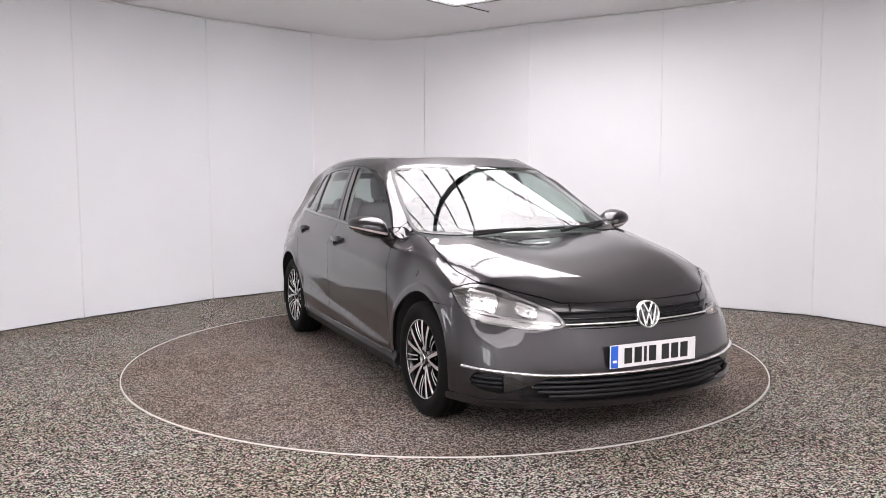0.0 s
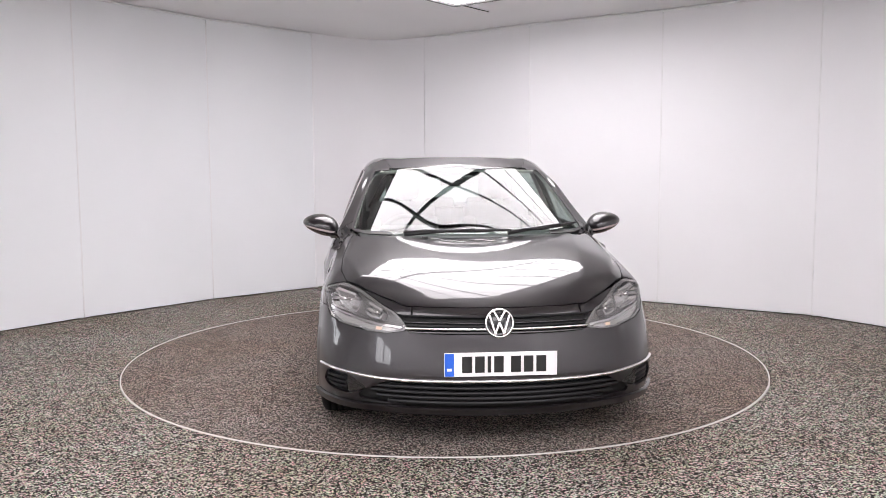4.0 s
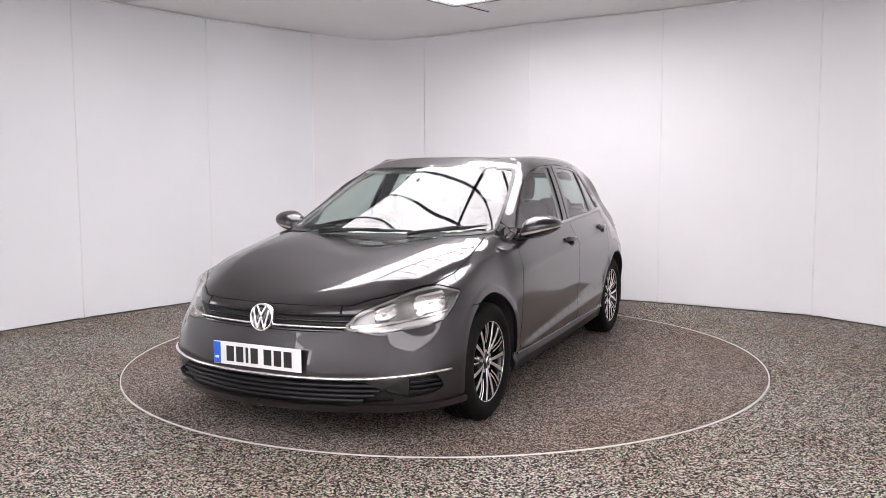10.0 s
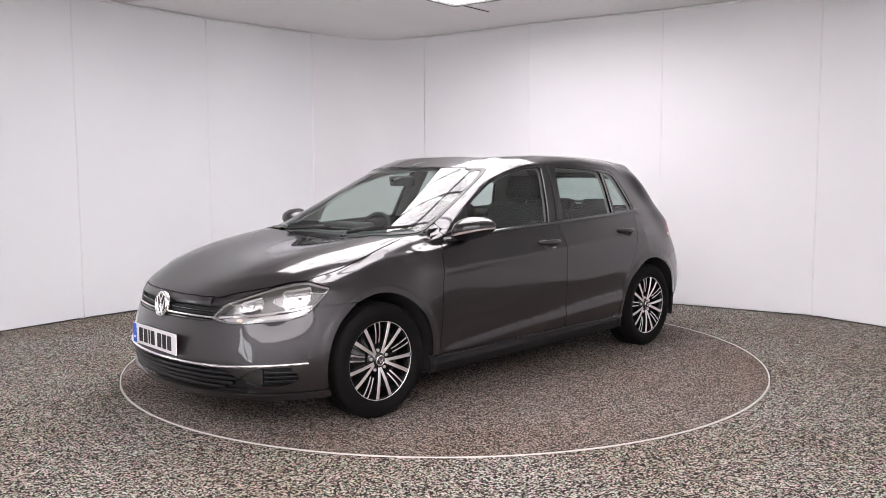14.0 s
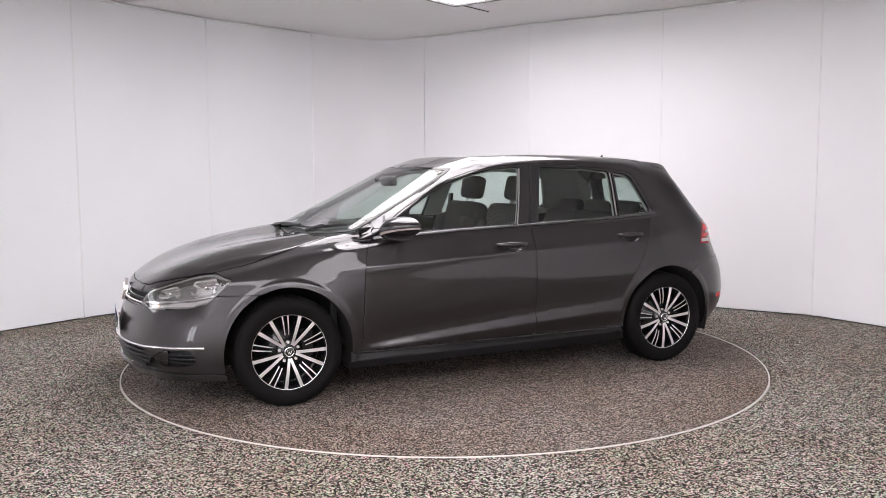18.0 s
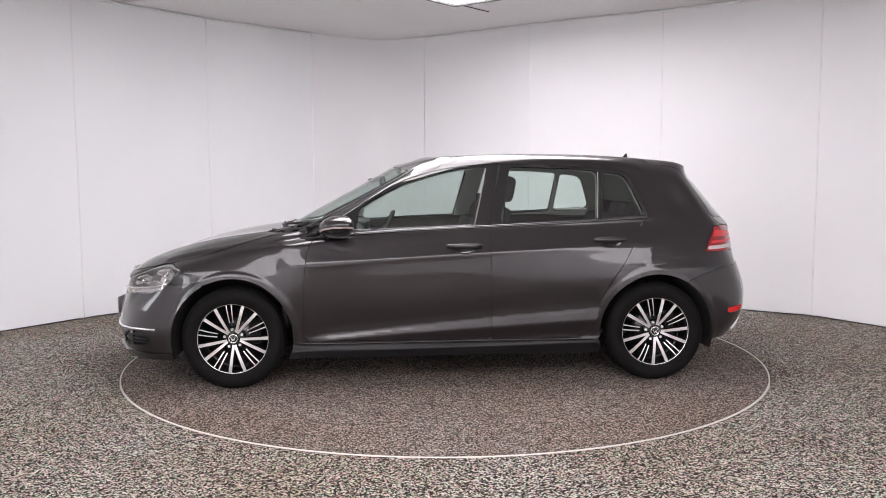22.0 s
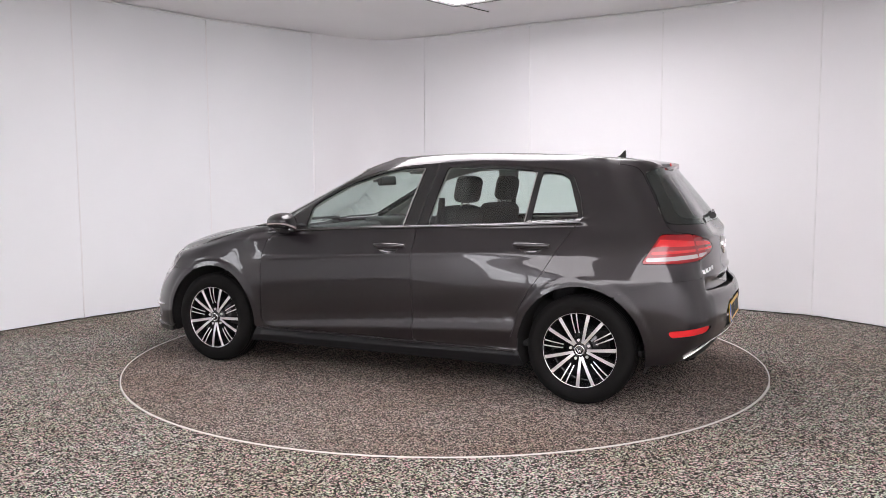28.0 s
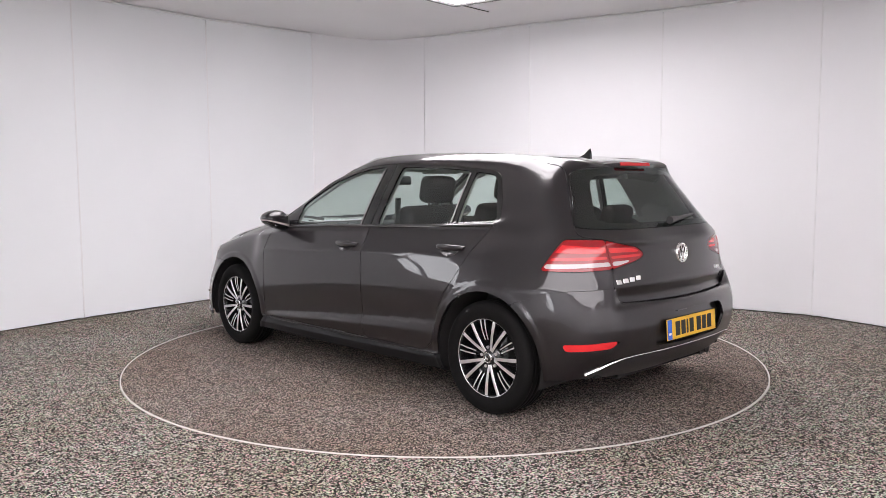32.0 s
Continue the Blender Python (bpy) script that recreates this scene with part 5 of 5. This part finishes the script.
# ---- roof spoiler, aerial, wipers ----
def roof_spoiler():
    v, f = [], []
    ys = np.linspace(-.458, .458, 31)
    for y in ys:
        e = (abs(y) / .458) ** 2
        tip_x, tip_z = -1.688 + .095 * e, 1.374 - .036 * e
        front_x, front_z = -1.45 + .02 * e, 1.396 - .050 * e
        prof = [(front_x, front_z), ((front_x * .5 + tip_x * .5), (front_z + tip_z) / 2 + .006), (tip_x + .02, tip_z + .004), (tip_x, tip_z - .002), (tip_x + .003, tip_z - .024), (tip_x + .016, tip_z - .042), (tip_x + .024, tip_z - .062), (-1.56 + .02 * e, 1.280 - .03 * e)]
        v += [(x, y, z) for x, z in prof]
    m = 8
    for k in range(len(ys) - 1):
        for j in range(m - 1):
            a = k * m + j
            f.append((a, a + m, a + m + 1, a + 1))
    f.append(tuple(range(m)))
    f.append(tuple(range((len(ys) - 1) * m, len(ys) * m))[::-1])
    me = link_mesh("roof_spoiler", v, f, [PAINT, BLACK_GLOSS], car, "dark grey roof spoiler")
    for q in me.data.polygons:
        q.material_index = 1 if q.index < (len(ys) - 1) * (m - 1) and q.index % (m - 1) >= 4 and abs(q.center.y) < .43 else 0
    me.data.set_sharp_from_angle(angle=0.7)
    part("brake_light", boxed(.008, .30, .020, pose(-1.686, 0, 1.3615) @ pose(0, 0, 0, 0, 14), .003), LAMP_RED, me, "slim red high brake light")


roof_spoiler()


def shark_fin():
    side = [(-1.285, 1.404), (-1.318, 1.411), (-1.343, 1.424), (-1.366, 1.456), (-1.378, 1.460), (-1.374, 1.436), (-1.380, 1.396)]
    bm = bmesh.new()
    rows = []
    for s in (1, -1):
        rows.append([bm.verts.new((x, s * max(.004, .017 * (1 - (z - 1.40) / .075)), z)) for x, z in side])
    bm.faces.new(rows[0])
    bm.faces.new(rows[1][::-1])
    for k in range(len(side)):
        j = (k + 1) % len(side)
        bm.faces.new((rows[0][k], rows[1][k], rows[1][j], rows[0][j]))
    bmesh.ops.bevel(bm, geom=list(bm.edges), offset=.003, segments=2, affect="EDGES")
    part("aerial", bm, BLACK_GLOSS, car, "dark shark-fin roof aerial")


shark_fin()


def wiper(points, arm, lift=0.018):
    """A blade along skin points (y, z) of the windscreen, with its arm."""
    line = []
    for y, z in points:
        p, n = on_skin((PY - abs(y)) ** 2 + (PZ - z) ** 2 + np.where(PX > .6, 0, 9), lift)
        line.append((p.x, math.copysign(p.y, y) if y else 0, p.z))
    blade = part("wiper", tube(line, [.006] + [.010] * (len(line) - 2) + [.006], 6), BLACK_SATIN, car, "black windscreen wiper")
    part("arm", tube([arm, (line[len(line) // 2][0] + .01, line[len(line) // 2][1], line[len(line) // 2][2] + .012)], [.013, .006], 6), BLACK_SATIN, blade)


wiper([(.30, .962), (.42, .968), (.54, .978), (.66, .996)], (1.05, .22, .958))
wiper([(-.40, .958), (-.20, .957), (.02, .957), (.24, .960)], (1.06, -.40, .956))
part("rear_wiper", tube([(-1.925, .02, 1.050), (-1.915, -.10, 1.058), (-1.890, -.30, 1.072)], [.022, .013, .006], 8), BLACK_SATIN, car, "black rear wiper")
for y in (.28, -.28):
    part("washer_jet", boxed(.03, .035, .012, pose(1.13, y, .945), .004), BLACK_SATIN, car)

# ---- doors' handles and mirrors ----
def door_handle(x0, x1, z, doors):
    mid = (x0 + x1) / 2
    cup = CUPS[0] if doors is front_doors else CUPS[1]
    bowl = -0.022 * np.sqrt(np.clip(1 - (1 + cup / .03) ** 2, 0, 1))
    panel("handle_cup", cup, PAINT, "", True, gap=-0.001, depth=0.002, offset=bowl, parents=doors)
    p, n = on_skin((PX - mid) ** 2 + (PZ - z) ** 2 + np.where(PY > .6, 0, 9), 0)
    for side, door in ((1, doors[0]), (-1, doors[1])):
        v, f = [], []
        n_s, n_r = 16, 10
        for k in range(n_s + 1):
            t = k / n_s
            x = x0 + (x1 - x0) * t
            q, _ = on_skin((PX - x) ** 2 + (PZ - z) ** 2 + np.where(PY > .6, 0, 9), 0)
            lift = .004 + .030 * math.sin(math.pi * min(max(t, .0), 1)) ** .45
            h = .0175 * (.55 + .45 * math.sin(math.pi * t) ** .4)
            for j in range(n_r):
                a = 2 * math.pi * j / n_r
                v.append((x, side * (p.y + .2 * (q.y - p.y) + lift - .012 + .012 * math.cos(a)), z + .010 + h * math.sin(a)))
        for k in range(n_s):
            for j in range(n_r):
                a, b = k * n_r + j, k * n_r + (j + 1) % n_r
                f.append((a, b, b + n_r, a + n_r))
        f.append(tuple(range(n_r)))
        f.append(tuple(range(n_s * n_r, (n_s + 1) * n_r))[::-1])
        ob = link_mesh("handle", v, f, PAINT, door, "dark grey pull handle")


door_handle(*HANDLES[0], front_doors)
door_handle(*HANDLES[1], rear_doors)


def door_mirror(side):
    c = Vector((.640, .912, .985))
    groups = {"cap": [], "case": [], "strip": []}
    nu, nv = 36, 28
    pts = []
    for i in range(nv + 1):
        th = math.pi * i / nv
        row = []
        for j in range(nu):
            ph = 2 * math.pi * j / nu
            sx, sy, sz = math.sin(th) * math.cos(ph), math.sin(th) * math.sin(ph), math.cos(th)
            e = .88
            bx = math.copysign(abs(sx) ** e, sx) * (.140 if sx > 0 else .062)
            by = math.copysign(abs(sy) ** e, sy) * .114
            bz = math.copysign(abs(sz) ** e, sz) * (.078 if sz > 0 else .055)
            bz *= 1 - .20 * (by / .10) - .10 * (by / .10) ** 2
            row.append((c.x + bx - .25 * by, side * (c.y + by), c.z + bz + .02 * (by / .1)))
        pts.append(row)
    flat = [p for r in pts for p in r]
    for i in range(nv):
        for j in range(nu):
            q = (i * nu + j, i * nu + (j + 1) % nu, (i + 1) * nu + (j + 1) % nu, (i + 1) * nu + j)
            key = "cap" if i < 15 else ("strip" if i < 17 else "case")
            groups[key].append(q if side > 0 else q[::-1])

    def piece(name, key, mat, parent, label):
        used = sorted({k for q in groups[key] for k in q})
        where = {k: n for n, k in enumerate(used)}
        return link_mesh(name, [flat[k] for k in used], [tuple(where[k] for k in q) for q in groups[key]], mat, parent, label)

    mirror = piece("door_mirror", "cap", PAINT, car, "dark grey door mirror with a slim indicator strip")
    piece("lower_case", "case", BLACK_GLOSS, mirror, "gloss black lower case")
    piece("indicator_strip", "strip", LAMP_WHITE, mirror, "slim clear and amber indicator strip")
    part("mirror_glass", boxed(.006, .120, .070, pose(.596, side * .900, .990) @ pose(0, 0, 0, 0, 0, side * 12), .002), CHROME, mirror, "mirror glass")
    part("mirror_foot", tube([(.665, side * .860, .948), (.720, side * .825, .938), (.775, side * .775, .930)], [.024, .023, .030], 12), BLACK_GLOSS, mirror, "black mirror foot")


door_mirror(1)
door_mirror(-1)
p, n = on_skin((PX - 1.22) ** 2 + (PZ - .766) ** 2 + np.where(PY > .6, 0, 9), .001)
m = Matrix.Translation((p.x, -p.y, p.z)) @ Vector((n.x, -n.y, n.z)).to_track_quat("Z", "Y").to_matrix().to_4x4()
bm = bmesh.new()
bmesh.ops.create_uvsphere(bm, u_segments=20, v_segments=10, radius=1, matrix=m @ Matrix.Diagonal((.008, .020, .004, 1)))
part("side_badge", bm, BLACK_GLOSS, wings[1], "small dark oval wing badge", smooth=True)

# ---- cabin ----
def soft_block(sx, sy, sz, at, bevel=.04):
    bm = boxed(sx, sy, sz, at)
    bmesh.ops.bevel(bm, geom=list(bm.edges), offset=bevel, segments=4, affect="EDGES", profile=0.6)
    return bm


part("cabin_floor", boxed(2.6, 1.50, .03, pose(-.35, 0, .30), .005), CABIN, car, "black cabin floor")
part("bulkhead", boxed(.04, 1.44, .55, pose(1.02, 0, .62), .01), CABIN, car)
dash = part("dashboard", soft_block(.46, 1.38, .28, pose(.76, 0, .805) @ pose(0, 0, 0, 0, 4), .07), CABIN, car, "black dashboard", smooth=True)
part("instrument_hood", soft_block(.20, .36, .09, pose(.60, -.36, .935), .035), CABIN, dash, smooth=True)
part("centre_console", soft_block(.9, .24, .30, pose(.15, 0, .46), .05), CABIN, car, smooth=True)
part("parcel_shelf", boxed(.48, 1.16, .03, pose(-1.50, 0, .93), .008), CABIN, car, "black parcel shelf")


def seat(x, y):
    base = part("front_seat", soft_block(.52, .52, .18, pose(x + .12, y, .46) @ pose(0, 0, 0, 0, -8), .06), FABRIC, car, "charcoal fabric front seat", smooth=True)
    part("backrest", soft_block(.16, .50, .62, pose(x - .20, y, .80) @ pose(0, 0, 0, 0, -16), .07), FABRIC, base, smooth=True)
    for s in (-1, 1):
        part("side_bolster", soft_block(.20, .10, .46, pose(x - .15, y + s * .22, .76) @ pose(0, 0, 0, 0, -16), .045), FABRIC, base, smooth=True)
        part("headrest_post", tube([(x - .285, y + s * .055, 1.06), (x - .315, y + s * .055, 1.17)], .007, 8), CHROME, base)
    part("headrest", soft_block(.11, .255, .175, pose(x - .325, y, 1.21) @ pose(0, 0, 0, 0, -12), .05), FABRIC, base, smooth=True)


seat(-.10, .36)
seat(-.10, -.36)
bench = part("rear_bench", soft_block(.50, 1.26, .18, pose(-.88, 0, .48), .06), FABRIC, car, "charcoal fabric rear bench", smooth=True)
part("bench_back", soft_block(.15, 1.24, .54, pose(-1.22, 0, .76) @ pose(0, 0, 0, 0, -20), .06), FABRIC, bench, smooth=True)
for y in (.36, -.36, 0):
    part("rear_headrest", soft_block(.10, .26, .13, pose(-1.33, y, 1.045) @ pose(0, 0, 0, 0, -16), .045), FABRIC, bench, smooth=True)


def steering_wheel():
    at = pose(.40, -.36, .865) @ pose(0, 0, 0, 0, 64)
    pts = [at @ Vector((.182 * math.cos(2 * math.pi * k / 40), .182 * math.sin(2 * math.pi * k / 40), 0)) for k in range(40)]
    w = part("steering_wheel", tube(pts, .015, 10, True), CABIN, car, "black steering wheel", smooth=True)
    part("boss", soft_block(.13, .15, .05, at, .02), CABIN, w, smooth=True)
    for a in (-.174, 0, .174):
        part("wheel_spoke", tube([at @ Vector((0, 0, 0)), at @ (Vector((.0, a, 0)) if a else Vector((.174, 0, 0)))], .014, 6), CABIN, w)
    part("column", tube([at @ Vector((0, 0, 0)), (.62, -.36, .76)], .045, 10), CABIN, w)


steering_wheel()
inner_mirror = part("rear_view_mirror", soft_block(.045, .23, .07, pose(.40, -.02, 1.265) @ pose(0, 0, 0, 0, 8), .02), CABIN, car, "black rear-view mirror", smooth=True)
part("mirror_stem", tube([(.43, 0, 1.28), (.50, 0, 1.265)], .014, 8), CABIN, inner_mirror)
for y in (.34, -.34):
    part("sun_visor", boxed(.16, .38, .018, pose(.20, y, 1.335) @ pose(0, 0, 0, 0, 8), .006), HEADLINER, car)
for side in (1, -1):
    part("seat_belt", tube([(-.37, side * .655, 1.16), (-.36, side * .66, .95), (-.34, side * .66, .6)], [.020, .022, .022], 4), CABIN, car)
    part("inner_handle", boxed(.10, .012, .022, pose(.42, side * .755, .90), .004), CHROME, car)


TURNS = ((0, -64.56), (4, -85.09), (8, -105.48), (12, -125.82), (16, -146.0), (20, -165.87), (24, -185.43), (28, -205.08), (32, -225.72))


def motions():
    """The turntable carries the car round at an even pace."""
    rows = []
    for t, turn in TURNS:
        rows.append((t, pose(0, 0, 0, 0, 0, turn) @ pose(0.046, 0.068, 0)))
    walk(car, rows)
    walk(turntable, [(t, pose(0, 0, 0, 0, 0, turn)) for t, turn in TURNS])


motions()
